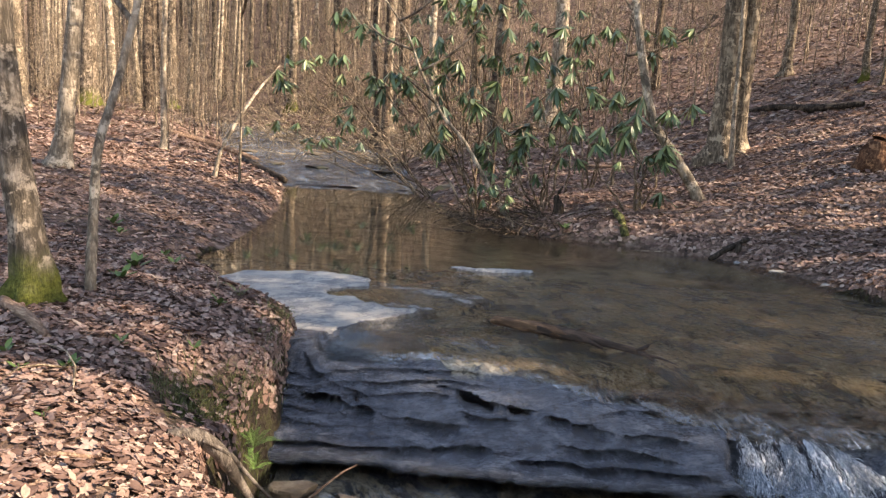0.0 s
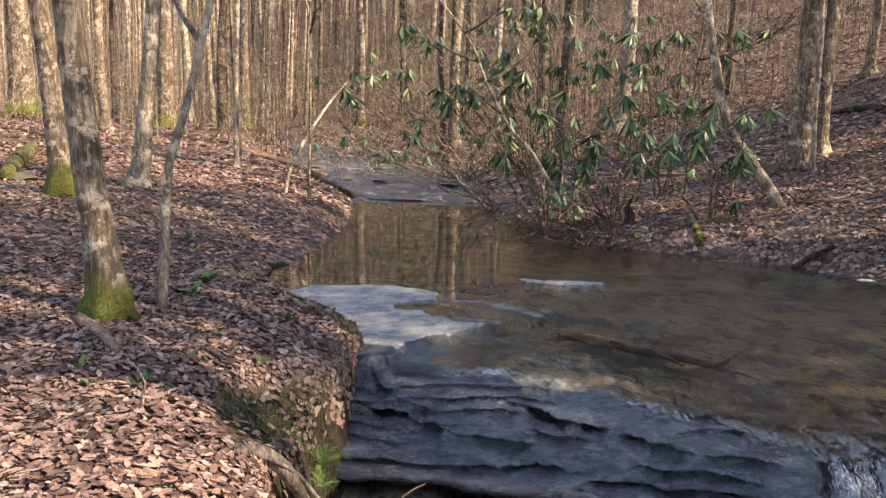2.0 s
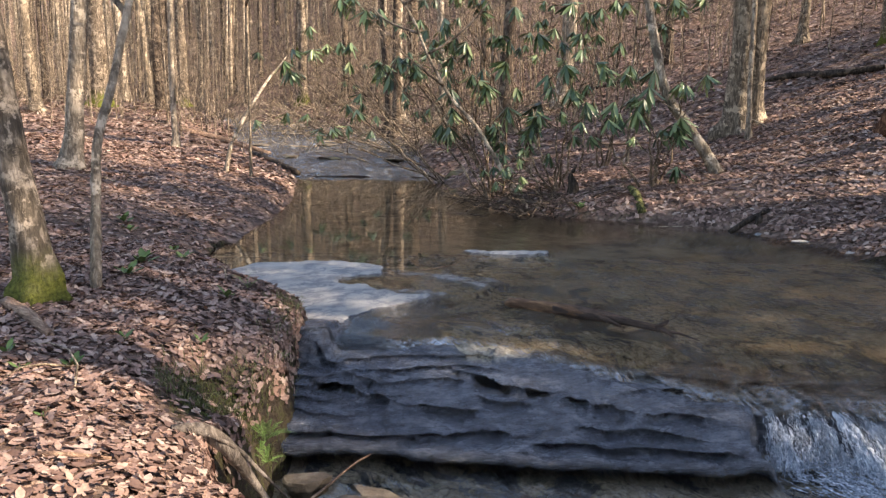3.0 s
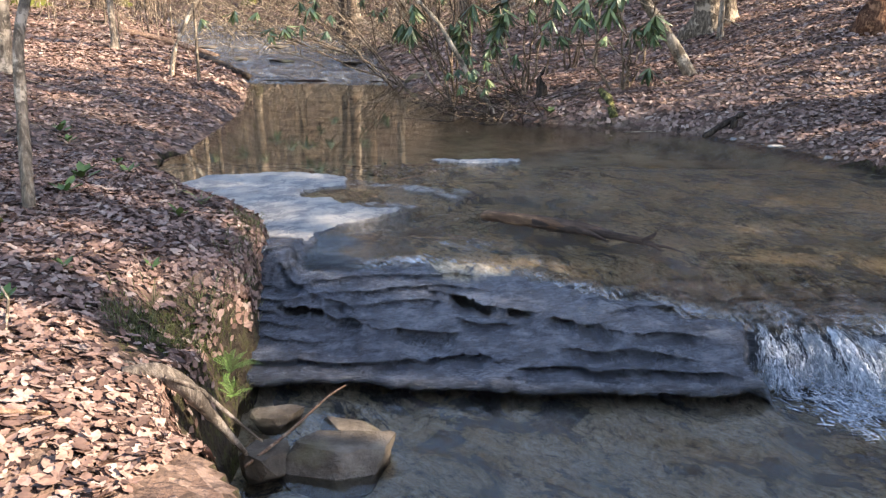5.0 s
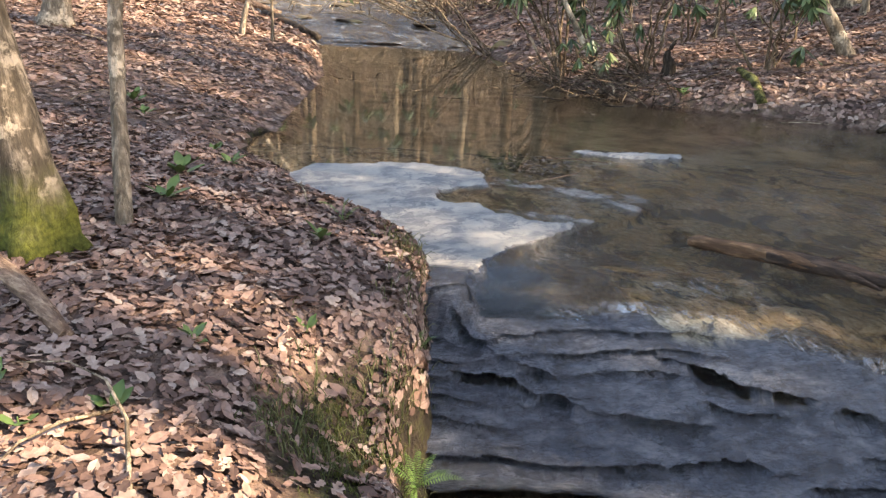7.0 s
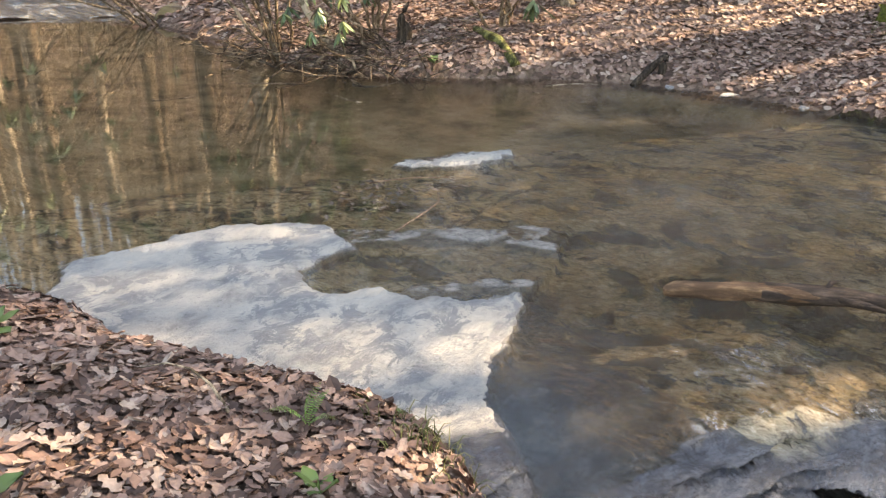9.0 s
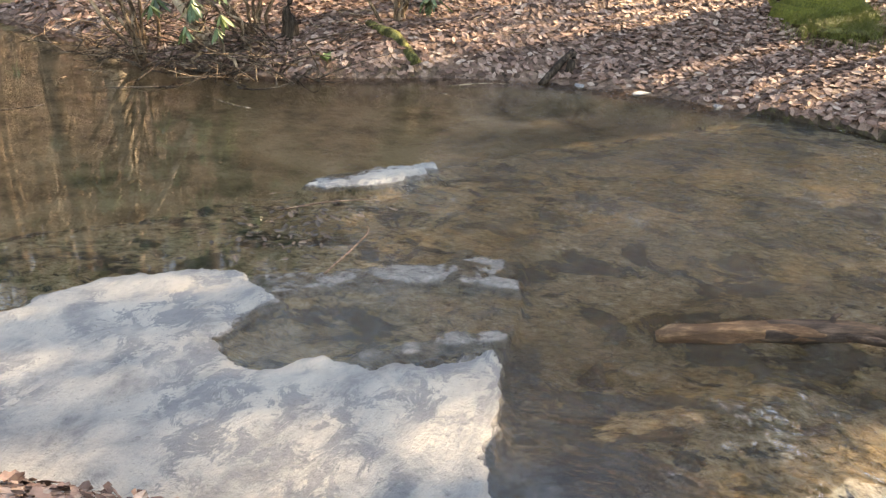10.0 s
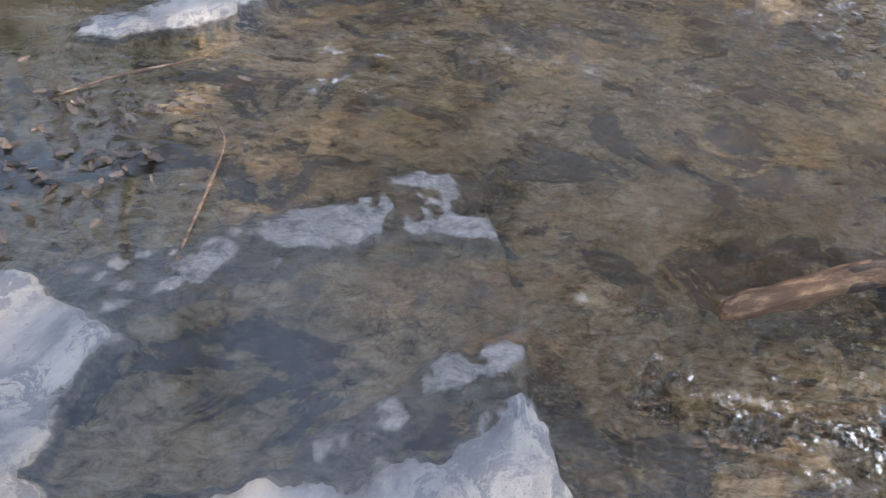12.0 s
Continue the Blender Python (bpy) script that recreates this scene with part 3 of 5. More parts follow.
# ---- trees ----
def trunk_arrays(height, r, lean, bend, flare=1.7, seed=0, taper=0.72, sides=14):
    g = np.random.default_rng(seed)
    hs = np.concatenate([[-0.3, 0, 0.08, 0.18, 0.35, 0.6], np.linspace(1.0, height, max(7, int(height / 0.8)))])
    off = np.cumsum(g.normal(size=(len(hs), 2)) * 0.022 * min(1.0, r / 0.12), 0)
    P = np.array([(lean[0] * h + bend[0] * math.sin(h * 0.6 + seed), lean[1] * h + bend[1] * math.sin(h * 0.5 + 1), h) for h in hs])
    P[:, :2] += off - off[1]
    P[:, :2] -= P[1, :2]
    rad = r * (1 - taper * np.maximum(hs, 0) / height) * (1 + (flare - 1) * np.exp(-np.maximum(hs, 0) / 0.26))
    V, F = tube(P, rad, sides, 0.0, seed)
    # root buttresses and knobbly bark
    ang = np.arctan2(V[:, 1], V[:, 0])
    low = np.exp(-np.maximum(V[:, 2], 0) / 0.22)
    k = 1 + low * 0.30 * np.sin(ang * 4 + seed) + 0.04 * wobble(ang * 3 + seed, V[:, 2] * 3, 1.5, seed)
    ring = np.repeat(np.concatenate([P[:1], P, P[-1:]]), sides, 0)
    V[:, :2] = ring[:, :2] + (V[:, :2] - ring[:, :2]) * k[:, None]
    return V, F, P


def crown_arrays(P, r, seed, limbs=9, spread=3.2, twigs=6):
    """Bare limbs and twigs from the upper two thirds of a trunk."""
    g = np.random.default_rng(seed + 100)
    out = []
    top = P[-1, 2]
    for k in range(limbs):
        h = top * (0.38 + 0.60 * (k + g.random()) / limbs)
        base = np.array([np.interp(h, P[:, 2], P[:, c]) for c in range(3)])
        a = g.random() * 6.28
        L = spread * (1.15 - 0.7 * h / top) * (0.7 + 0.6 * g.random())
        tip = base + np.array([math.cos(a) * L, math.sin(a) * L, L * (0.35 + 0.6 * g.random())])
        mid = (base + tip) / 2 + g.normal(size=3) * 0.18 * L
        line = bez(base, mid, tip, 6)
        out.append(tube(line, np.linspace(max(0.03, r * 0.28), 0.012, 6), 5, 0, seed))
        for q in range(twigs):
            s = line[1 + int(g.random() * 4.9)]
            d = g.normal(size=3) * 0.6 + (tip - base) / L * 0.6 + np.array([0, 0, 0.35])
            e = s + d / np.linalg.norm(d) * L * (0.3 + 0.4 * g.random())
            tw = bez(s, (s + e) / 2 + g.normal(size=3) * 0.12 * L, e, 4)
            out.append(tube(tw, (0.014, 0.011, 0.008, 0.004), 3, 0, seed))
            for _ in range(3):
                s2 = tw[1 + int(g.random() * 2.9)]
                d2 = g.normal(size=3) + np.array([0, 0, 0.3])
                out.append(tube(np.array([s2, s2 + d2 * 0.16 * L, s2 + d2 * 0.30 * L + g.normal(size=3) * 0.05]), (0.008, 0.006, 0.003), 3, 0, seed))
    return join(out)


def tree(x, y, r, height, lean=(0, 0), bend=(0.05, 0.05), material=None, label="", seed=0, flare=1.7, limbs=9, z=None):
    root = new("tree")
    root.location = (x, y, ground_z(x, y) if z is None else z)
    V, F, P = trunk_arrays(height, r, lean, bend, flare, seed)
    part("trunk", raw_mesh("trunk", V, F, material or M_BARK, True), root)
    if limbs:
        V, F = crown_arrays(P, r, seed, limbs)
        part("crown", raw_mesh("crown", V, F, M_TWIG, True), root)
    return tagged(root, label or "bare grey-brown forest tree rising from the leaf litter", "tree", group="trees of the wood")


M_TWIG = mat_bark("twig_bark", (0.13, 0.10, 0.075), (0.30, 0.24, 0.18))
M_BARK_PALE = mat_bark("pale_bark", (0.20, 0.16, 0.12), (0.46, 0.38, 0.29))
M_BARK_DEEP = mat_bark("deep_brown_bark", (0.07, 0.05, 0.037), (0.21, 0.155, 0.11))
M_BARK_FOOT = mat_bark("moss_footed_bark", (0.12, 0.09, 0.065), (0.34, 0.27, 0.20), 0.9)

# x, y, radius, height, lean, bend, bark, label
NAMED = [
    (-2.60, 6.10, 0.118, 12, (-0.10, 0.05), (0.05, 0.03), M_BARK_MOSS, "leaning grey tree with thick green moss at its foot"),
    (-7.67, 12.36, 0.17, 15, (-0.06, 0.0), (0.05, 0.03), M_BARK_FOOT, "slim tree with moss-tinged bark beside the path"),
    (-7.64, 14.54, 0.17, 15, (0.13, 0.05), (0.05, 0.05), M_BARK_PALE, "leaning tree with a pale sunlit trunk"),
    (-17.2, 27.9, 0.20, 17, (-0.02, 0.0), (0.06, 0.05), M_BARK, ""),
    (-22.75, 30.4, 0.54, 19, (0.0, 0.0), (0.05, 0.05), M_BARK_FOOT, "stout tree with yellow-green moss at its foot"),
    (-16.7, 31.3, 0.38, 18, (0.01, 0.0), (0.04, 0.05), M_BARK_FOOT, "straight tree with bright green moss at its foot"),
    (-23.9, 50.0, 0.22, 18, (0.0, 0.0), (0.05, 0.05), M_BARK, ""),
    (-21.35, 47.3, 0.38, 18, (0.01, 0.0), (0.05, 0.05), M_BARK_DEEP, "dark trunk standing in a close clump"),
    (-19.65, 45.4, 0.33, 18, (0.03, 0.0), (0.04, 0.05), M_BARK_FOOT, "flared trunk with yellow moss standing in a clump"),
    (-22.5, 47.0, 0.20, 17, (-0.02, 0.0), (0.05, 0.05), M_BARK_PALE, "pale trunk standing in a close clump"),
    (-8.5, 20.8, 0.085, 13, (0.03, 0.0), (0.08, 0.05), M_BARK_PALE, "slim pale tree beside the stream"),
    (-18.0, 44.2, 0.19, 17, (0.0, 0.0), (0.05, 0.05), M_BARK, ""),
    (-11.0, 41.0, 0.25, 18, (0.0, 0.0), (0.05, 0.05), M_BARK_FOOT, "tree with a patch of yellow moss low on its trunk"),
    (-4.26, 30.5, 0.17, 17, (0.0, 0.0), (0.06, 0.05), M_BARK_DEEP, "dark trunk on the stream's undercut bank"),
    (-4.75, 31.4, 0.12, 15, (-0.01, 0.0), (0.06, 0.05), M_BARK_DEEP, ""),
    (-4.81, 39.1, 0.31, 19, (0.0, 0.0), (0.05, 0.05), M_BARK_DEEP, ""),
    (-1.0, 34.3, 0.24, 18, (0.005, 0.0), (0.05, 0.05), M_BARK_DEEP, ""),
    (0.3, 26.2, 0.22, 18, (-0.005, 0.0), (0.05, 0.05), M_BARK_DEEP, ""),
    (2.1, 30.2, 0.30, 18, (0.0, 0.0), (0.06, 0.05), M_BARK_PALE, ""),
    (5.55, 19.1, 0.27, 19, (0.0, 0.0), (0.03, 0.03), M_BARK, "stout twin-stemmed tree on the leafy slope"),
    (6.00, 19.2, 0.19, 18, (0.035, 0.0), (0.03, 0.03), M_BARK, "second stem of the twin tree on the slope"),
    (5.62, 18.05, 0.055, 9, (0.0, 0.03), (0.05, 0.03), M_BARK_PALE, "thin stem close against a stout tree"),
    (9.54, 27.5, 0.15, 15, (0.0, 0.0), (0.05, 0.05), M_BARK, ""),
    (3.15, 18.4, 0.035, 6, (0.01, 0.0), (0.08, 0.05), M_BARK, "thin sapling on the leafy slope"),
    (-4.85, 16.6, 0.028, 7, (-0.003, 0.0), (0.03, 0.03), M_BARK, "thin dark sapling at the water's edge"),
]
for k, (x, y, r, h, lean, bend, m, label) in enumerate(NAMED):
    tree(x, y, r, h, lean, bend, m, label, seed=k, limbs=(5 if 5 < x < 7 else 9) if r > 0.06 else 4, flare=1.75 if r > 0.06 else 1.3)


def stem_tree(name, pts, radii, material, label, category="tree", seed=0, sides=12, limbs=5):
    """A tree or stem whose trunk bends through a few points, first point at its foot."""
    root = new(name)
    P = np.array(pts, float)
    root.location = P[0]
    s = np.linspace(0, len(P) - 1, 4 * len(P))
    L = np.stack([np.interp(s, np.arange(len(P)), P[:, c]) for c in range(3)], 1)
    for _ in range(2):
        L[1:-1] = (L[:-2] + 2 * L[1:-1] + L[2:]) / 4
    R = np.interp(s, np.arange(len(P)), radii)
    V, F = tube(L - P[0], R, sides, 0.05, seed)
    part("trunk", raw_mesh("trunk", V, F, material, True), root)
    if limbs:
        V, F = crown_arrays(L - P[0], radii[0], seed, limbs, 1.3, 3)
        part("crown", raw_mesh("crown", V, F, M_TWIG, True), root)
    return tagged(root, label, category)


g0 = ground_z(-2.36, 6.47)
stem_tree("sapling", [(-2.36, 6.47, g0 - 0.05), (-2.40, 6.6, g0 + 0.45), (-2.46, 6.8, g0 + 1.15), (-2.40, 7.0, g0 + 1.6), (-2.36, 7.2, g0 + 2.1), (-2.3, 7.5, 3.4), (-2.1, 7.9, 5.5)],
          [0.046, 0.040, 0.037, 0.035, 0.032, 0.026, 0.012], M_BARK_PALE, "thin crooked grey sapling beside the mossy tree", "sapling", 51)
g0 = ground_z(4.41, 15.17)
stem_tree("leaning_tree", [(4.41, 15.17, g0 - 0.1), (4.0, 15.2, g0 + 0.55), (3.42, 15.3, g0 + 1.3), (3.22, 15.4, g0 + 2.1), (3.05, 15.5, 3.7), (2.8, 15.7, 5.2), (2.6, 16, 8.0)],
          [0.12, 0.10, 0.085, 0.08, 0.07, 0.06, 0.02], M_BARK_PALE, "pale crooked tree leaning out over the slope", "tree", 52)
g0 = ground_z(-5.53, 16.88)
stem_tree("dead_sapling", [(-5.53, 16.88, g0 - 0.05), (-5.45, 17.0, g0 + 0.55), (-5.2, 17.3, g0 + 1.2), (-4.9, 18.0, g0 + 2.0), (-4.6, 18.5, 3.0)],
          [0.055, 0.045, 0.04, 0.03, 0.008], M_BARK_PALE, "pale dead sapling leaning over the stream", "sapling", 53, limbs=0)

g0 = ground_z(0.95, 15.3)
stem_tree("arching_sapling", [(0.95, 15.3, g0 - 0.05), (0.55, 15.2, g0 + 0.5), (0.03, 15.0, 1.56), (-0.47, 15.0, 2.03), (-0.90, 15.0, 2.85), (-1.12, 15.0, 3.46), (-1.76, 15.0, 4.27), (-2.3, 15.0, 4.9)],
          [0.05, 0.045, 0.036, 0.03, 0.025, 0.02, 0.015, 0.006], M_BARK_PALE, "pale slender stem arching over the stream", "sapling", 54)

# trees of the wood: six shapes, each many times, plus denser-crowned copies for shade
SHAPES = []
for k in range(12):
    k, dense = k % 6, k >= 6
    h, r = 13 + 1.1 * k, (0.11, 0.14, 0.17, 0.20, 0.24, 0.13)[k]
    V, F, P = trunk_arrays(h, r, ((k % 3 - 1) * 0.012, 0.01), (0.10, 0.10), 1.7, 40 + k, 0.7, 10)
    W, G = crown_arrays(P, r, 60 + k, 13 if dense else 7, 3.3 if dense else 2.4, 6 if dense else 4)
    SHAPES.append((raw_mesh("trunk", V, F, (M_BARK, M_BARK_DEEP, M_BARK_FOOT, M_BARK_PALE, M_BARK_DEEP, M_BARK)[k], True), raw_mesh("crown", W, G, M_TWIG, True)))


def wood_or_shade_tree(x, y, k, turn, size):
    root = new("tree")
    root.location, root.rotation_euler, root.scale = (x, y, ground_z(x, y)), (0, 0, turn), (size,) * 3
    part("trunk", SHAPES[k][0], root)
    part("crown", SHAPES[k][1], root)
    tagged(root, "tall bare winter tree, in the woods or added unseen for shade", "tree", group="trees of the wood")


taken = [(x, y) for x, y, *_ in NAMED] + [(-1.0, 2.0), (-1.8, 5.5), (-1.6, 8.0), (1.0, 0.8)]


def free(x, y, gap):
    dl, dr = edges(np.array([x]), np.array([y]))
    if min(dl[0], dr[0]) > -0.6 and y > 3:
        return False
    return all((x - a) ** 2 + (y - b) ** 2 > gap * gap for a, b in taken)


def scatter(count, x0, x1, y0, y1, gap, keep, dense=0, tall=1.0):
    made = 0
    for _ in range(count * 12):
        x, y = x0 + (x1 - x0) * random.random(), y0 + (y1 - y0) * random.random()
        if made < count and keep(x, y) and free(x, y, gap):
            taken.append((x, y))
            wood_or_shade_tree(x, y, random.randrange(6) + 6 * dense, random.random() * 6.28, tall * (0.8 + 0.45 * random.random()))
            made += 1


def clear_view(x, y):
    """Keeps the open floor of the near banks free of trees."""
    return not (-10 < x < 9.5 and -3 < y < 23) and not (x > -10 and y < 30 and x < 9 and x > 0.32 * y - 1)


def sun_gap(x, y):
    # two lanes stay clear of added shade trees, so sun patches fall there
    return abs(y - (2.0 - 0.14 * (x + 1.5))) > 4.0 and abs(y - (18.4 - 0.14 * (x + 6))) > 3.8 and y < 23 and clear_view(x, y)


# added trees out of view, placed only to shade the bank, shelf and slab
for x, y, k in ((12.3, 10.6, 10), (13.8, 12.2, 9), (12.0, 3.4, 10), (14.6, 3.3, 8), (12.4, 5.4, 11), (10.6, 6.2, 8), (13.2, 4.6, 10), (11.2, 5.2, 8), (11.3, 7.5, 9), (13.6, 7.3, 7)):
    taken.append((x, y))
    wood_or_shade_tree(x, y, k, 1.3 * k, 1.12)
# more trees added on the right slope, mostly unseen, for their shade
scatter(19, 9.8, 26, -1, 10.5, 1.4, sun_gap, 1)
scatter(18, 9.8, 24, 10.5, 21, 1.6, sun_gap, 1)
scatter(8, 18, 38, 15, 23, 2.0, sun_gap, 1)
# half-height shade trees: they darken the slope while sun passes above them
scatter(34, 9.8, 19, 11, 25, 1.1, clear_view, 1, 0.55)
scatter(18, 10, 40, -18, 23, 2.2, sun_gap)
# trees of the wood to the left, beyond and behind
scatter(34, -45, -8, 12, 75, 1.8, clear_view)
scatter(62, -40, 30, 30, 85, 1.8, clear_view)
scatter(25, -30, 12, -35, -3, 2.5, clear_view)

# far woods: slim stems to the skyline
pieces = []
for k in range(2600):
    a = random.random() * 6.28
    d = 42 + 98 * random.random() ** 0.9
    if k < 1900:
        a = 1.57 + (random.random() - 0.42) * 1.7
    x, y = math.cos(a) * d - 4, math.sin(a) * d + 6
    dl, dr = edges(np.array([x]), np.array([y]))
    if min(dl[0], dr[0]) > -0.5:
        continue
    z, h, r = ground_z(x, y), 11 + 8 * random.random(), 0.05 + 0.14 * random.random() ** 2
    tip = (x + random.uniform(-0.6, 0.6), y, z + h)
    pieces.append(tube([(x, y, z - 0.3), (x, y, z + 0.5), ((x + tip[0]) / 2 + 0.1, y, z + h / 2), tip], (r * 1.4, r, r * 0.7, r * 0.2), 5, 0, k, False))
M_BARK_DARK = mat_bark("dark_bark", (0.055, 0.042, 0.032), (0.17, 0.13, 0.095))
for k, (bark, label) in enumerate(((M_BARK_PALE, "distant pale winter trunks beyond the stream"), (M_BARK_DARK, "distant dark winter trunks beyond the stream"))):
    V, F = join(pieces[k::2])
    tagged(new("far_woods", raw_mesh("far_woods", V, F, bark, True)), label, "woodland", kind="stuff")

# thin saplings between the trees
pieces = []
g = np.random.default_rng(17)
for k in range(2700):
    x, y = -34 + 52 * g.random(), 23 + 42 * g.random() ** 0.85
    dl, dr = edges(np.array([x]), np.array([y]))
    if min(dl[0], dr[0]) > -0.4:
        continue
    z, h, r = ground_z(x, y), 2 + 6 * g.random(), 0.008 + 0.022 * g.random() ** 2
    tip = np.array([x + g.normal() * 0.4, y + g.normal() * 0.4, z + h])
    line = bez((x, y, z - 0.1), (x + g.normal() * 0.2, y, z + h * 0.5), tip, 5)
    pieces.append(tube(line, np.linspace(r, 0.004, 5), 4, 0, k, False))
    for _ in range(4):
        s = line[1 + int(g.random() * 3.5)]
        d = np.array([g.normal(), g.normal(), 0.4 + 0.4 * g.random()]) * 0.5
        pieces.append(tube(np.array([s, s + d, s + d * 1.9 + g.normal(size=3) * 0.1, s + d * 2.4]), (0.007, 0.006, 0.004, 0.003), 3, 0, k, False))
V, F = join(pieces)
M_THICKET = mat_bark("thin_pale_stems", (0.14, 0.105, 0.075), (0.38, 0.30, 0.22))
tagged(new("sapling_thicket", raw_mesh("sapling_thicket", V, F, M_THICKET, True)), "thicket of thin bare saplings between the trees", "saplings", kind="stuff")

# brush and fallen twigs, thin and tangled
M_BRUSH = mat_bark("dry_brush", (0.17, 0.125, 0.085), (0.44, 0.35, 0.25))


def brush(name, label, spots, count, length, thick, seed, flat=0.4, material=M_BRUSH):
    g = np.random.default_rng(seed)
    out = []
    for cx, cy, rad in spots:
        for _ in range(count):
            x, y = cx + g.normal() * rad, cy + g.normal() * rad
            if y < 13 and min(edges(np.array([x]), np.array([y])))[0] > -0.7:
                continue
            z = max(ground_z(x, y), float(valley(y)) - 0.02) + 0.02
            a, L = g.random() * 6.28, length * (0.4 + g.random())
            e = np.array([x + math.cos(a) * L, y + math.sin(a) * L, z + L * flat * g.random()])
            e[2] = max(e[2], ground_z(e[0], e[1]) + 0.02)
            out.append(tube(bez((x, y, z), (np.array([x, y, z]) + e) / 2 + g.normal(size=3) * 0.18 * L, e, 5), np.linspace(thick, thick * 0.3, 5), 4, 0, 1))
    V, F = join(out)
    return tagged(new(name, raw_mesh(name, V, F, material, True)), label, "brush", kind="stuff")


brush("brush", "tangle of dead twigs along the waterline", [(0.5, 15.6, 0.5), (1.4, 14.6, 0.4), (0.2, 17.0, 0.5), (0.9, 14.9, 0.35)], 55, 0.8, 0.011, 3, 0.4, M_BARK_DEEP)
brush("brush", "dry tan brush and fallen branches by the upper stream", [(-4, 30, 2.0), (-7.5, 36, 2.5), (-2, 27, 1.5), (-9, 40, 3), (-1, 31, 2), (-12, 46, 3), (-3, 38, 3)], 130, 2.0, 0.018, 4, 0.6)
brush("brush", "scattered twigs on the leaf litter", [(-3, 7, 2.2), (-5, 13, 3), (5.5, 15, 2.5), (4, 18, 3), (9, 20, 4), (-10, 20, 4), (-12, 30, 5)], 40, 0.6, 0.008, 5, 0.1)
brush("brush", "low twiggy undergrowth among the trees", [(-14, 36, 6), (-22, 40, 7), (-9, 48, 5), (-1, 37, 4), (4, 36, 5), (-20, 30, 4), (-5, 42, 4), (-13, 46, 5)], 230, 2.0, 0.013, 6, 1.5)


# ---- leaf litter ----
def leaf_template(stations, widths):
    """A leaf along +x, one unit long, folded on its midrib: left, middle and right points per station."""
    V = []
    for s, w in zip(stations, widths):
        V += [(s, -w, 0.10 * w + 0.10 * s * s), (s, 0, 0.05 * s), (s, w, 0.22 * w + 0.12 * s * s)]
    F = []
    for k in range(len(stations) - 1):
        a = 3 * k
        F += [(a, a + 3, a + 4, a + 1), (a + 1, a + 4, a + 5, a + 2)]
    return np.array(V, float) - (0.5, 0, 0), np.array(F)


OAK = leaf_template((0.0, 0.18, 0.34, 0.48, 0.64, 0.82, 1.0), (0.02, 0.20, 0.11, 0.30, 0.17, 0.24, 0.03))
BEECH = leaf_template((0.0, 0.3, 0.65, 1.0), (0.03, 0.24, 0.26, 0.02))
PLAIN = leaf_template((0.0, 0.5, 1.0), (0.10, 0.26, 0.06))


def scatter_leaves(name, label, template, count, box, size, material, seed, spread=None):
    """Fallen leaves lying on the land inside a box of the plan."""
    g = np.random.default_rng(seed)
    x = box[0] + (box[1] - box[0]) * g.random(count)
    y = box[2] + (box[3] - box[2]) * g.random(count)
    dl, dr = edges(x, y)
    front = y - shore(x) + 0.12 * wobble(x, y, 1.4, 5)
    d = np.minimum(np.minimum(dl, dr), front)
    ok = (d < 0.06) & (land(x, y) > valley(y) * (y > 9) - 0.55 * (y < 7.4) + 0.02)
    thin = 0.5 + 0.5 * wobble(x, y, 0.5, 31)
    ok &= g.random(count) < 0.55 + 0.45 * thin
    ok &= (((x + 0.78) * 2.2) ** 2 + ((y - 5.42) * 1.3) ** 2 > 1.0) | (g.random(count) < 0.22)
    x, y = x[ok], y[ok]
    return place_leaves(name, label, template, x, y, land(x, y) + 0.006 + 0.028 * g.random(len(x)), size, material, g)


def place_leaves(name, label, template, x, y, z, size, material, g, tilt=0.24, steep=1.0):
    n, e = len(x), 0.05
    nx, ny = -(land(x + e, y) - land(x - e, y)) / (2 * e), -(land(x, y + e) - land(x, y - e)) / (2 * e)
    keep = np.hypot(nx, ny) < steep + 2.2 * g.random(n)
    x, y, z, nx, ny, n = x[keep], y[keep], z[keep], nx[keep], ny[keep], int(keep.sum())
    if np.ndim(size):
        size = size[keep]
    N = np.stack([np.clip(nx, -3, 3) + g.normal(size=n) * tilt, np.clip(ny, -3, 3) + g.normal(size=n) * tilt, np.ones(n)], 1)
    N /= np.linalg.norm(N, axis=1)[:, None]
    a = g.random(n) * 6.283
    A = np.stack([np.cos(a), np.sin(a), 0 * a], 1)
    A -= (A * N).sum(1)[:, None] * N
    A /= np.linalg.norm(A, axis=1)[:, None]
    B = np.cross(N, A)
    s = size * (0.6 + 0.7 * g.random(n))
    T, F = template
    curl = (g.random(n) * 2.2 - 0.4)
    V = np.stack([x, y, z], 1)[:, None] + s[:, None, None] * (T[None, :, :1] * A[:, None] + T[None, :, 1:2] * B[:, None] + (T[None, :, 2:] * curl[:, None, None]) * N[:, None])
    FF = (F[None] + (np.arange(n) * len(T))[:, None, None]).reshape(-1, 4)
    ob = new(name, raw_mesh(name, V.reshape(-1, 3), FF, material, False))
    return tagged(ob, label, "leaves", kind="stuff")


LEAF_STOPS = ((0.0, (0.06, 0.035, 0.028)), (0.22, (0.16, 0.094, 0.072)), (0.5, (0.28, 0.172, 0.134)), (0.8, (0.385, 0.26, 0.208)), (1.0, (0.49, 0.375, 0.305)))
M_LEAF = mat_leafy("fallen_leaf", LEAF_STOPS, 0.62, 0.3)
scatter_leaves("leaf_litter", "thick litter of curled brown oak leaves", OAK, 27000, (-4.5, -0.3, 2.2, 8.9), 0.070, M_LEAF, 1)
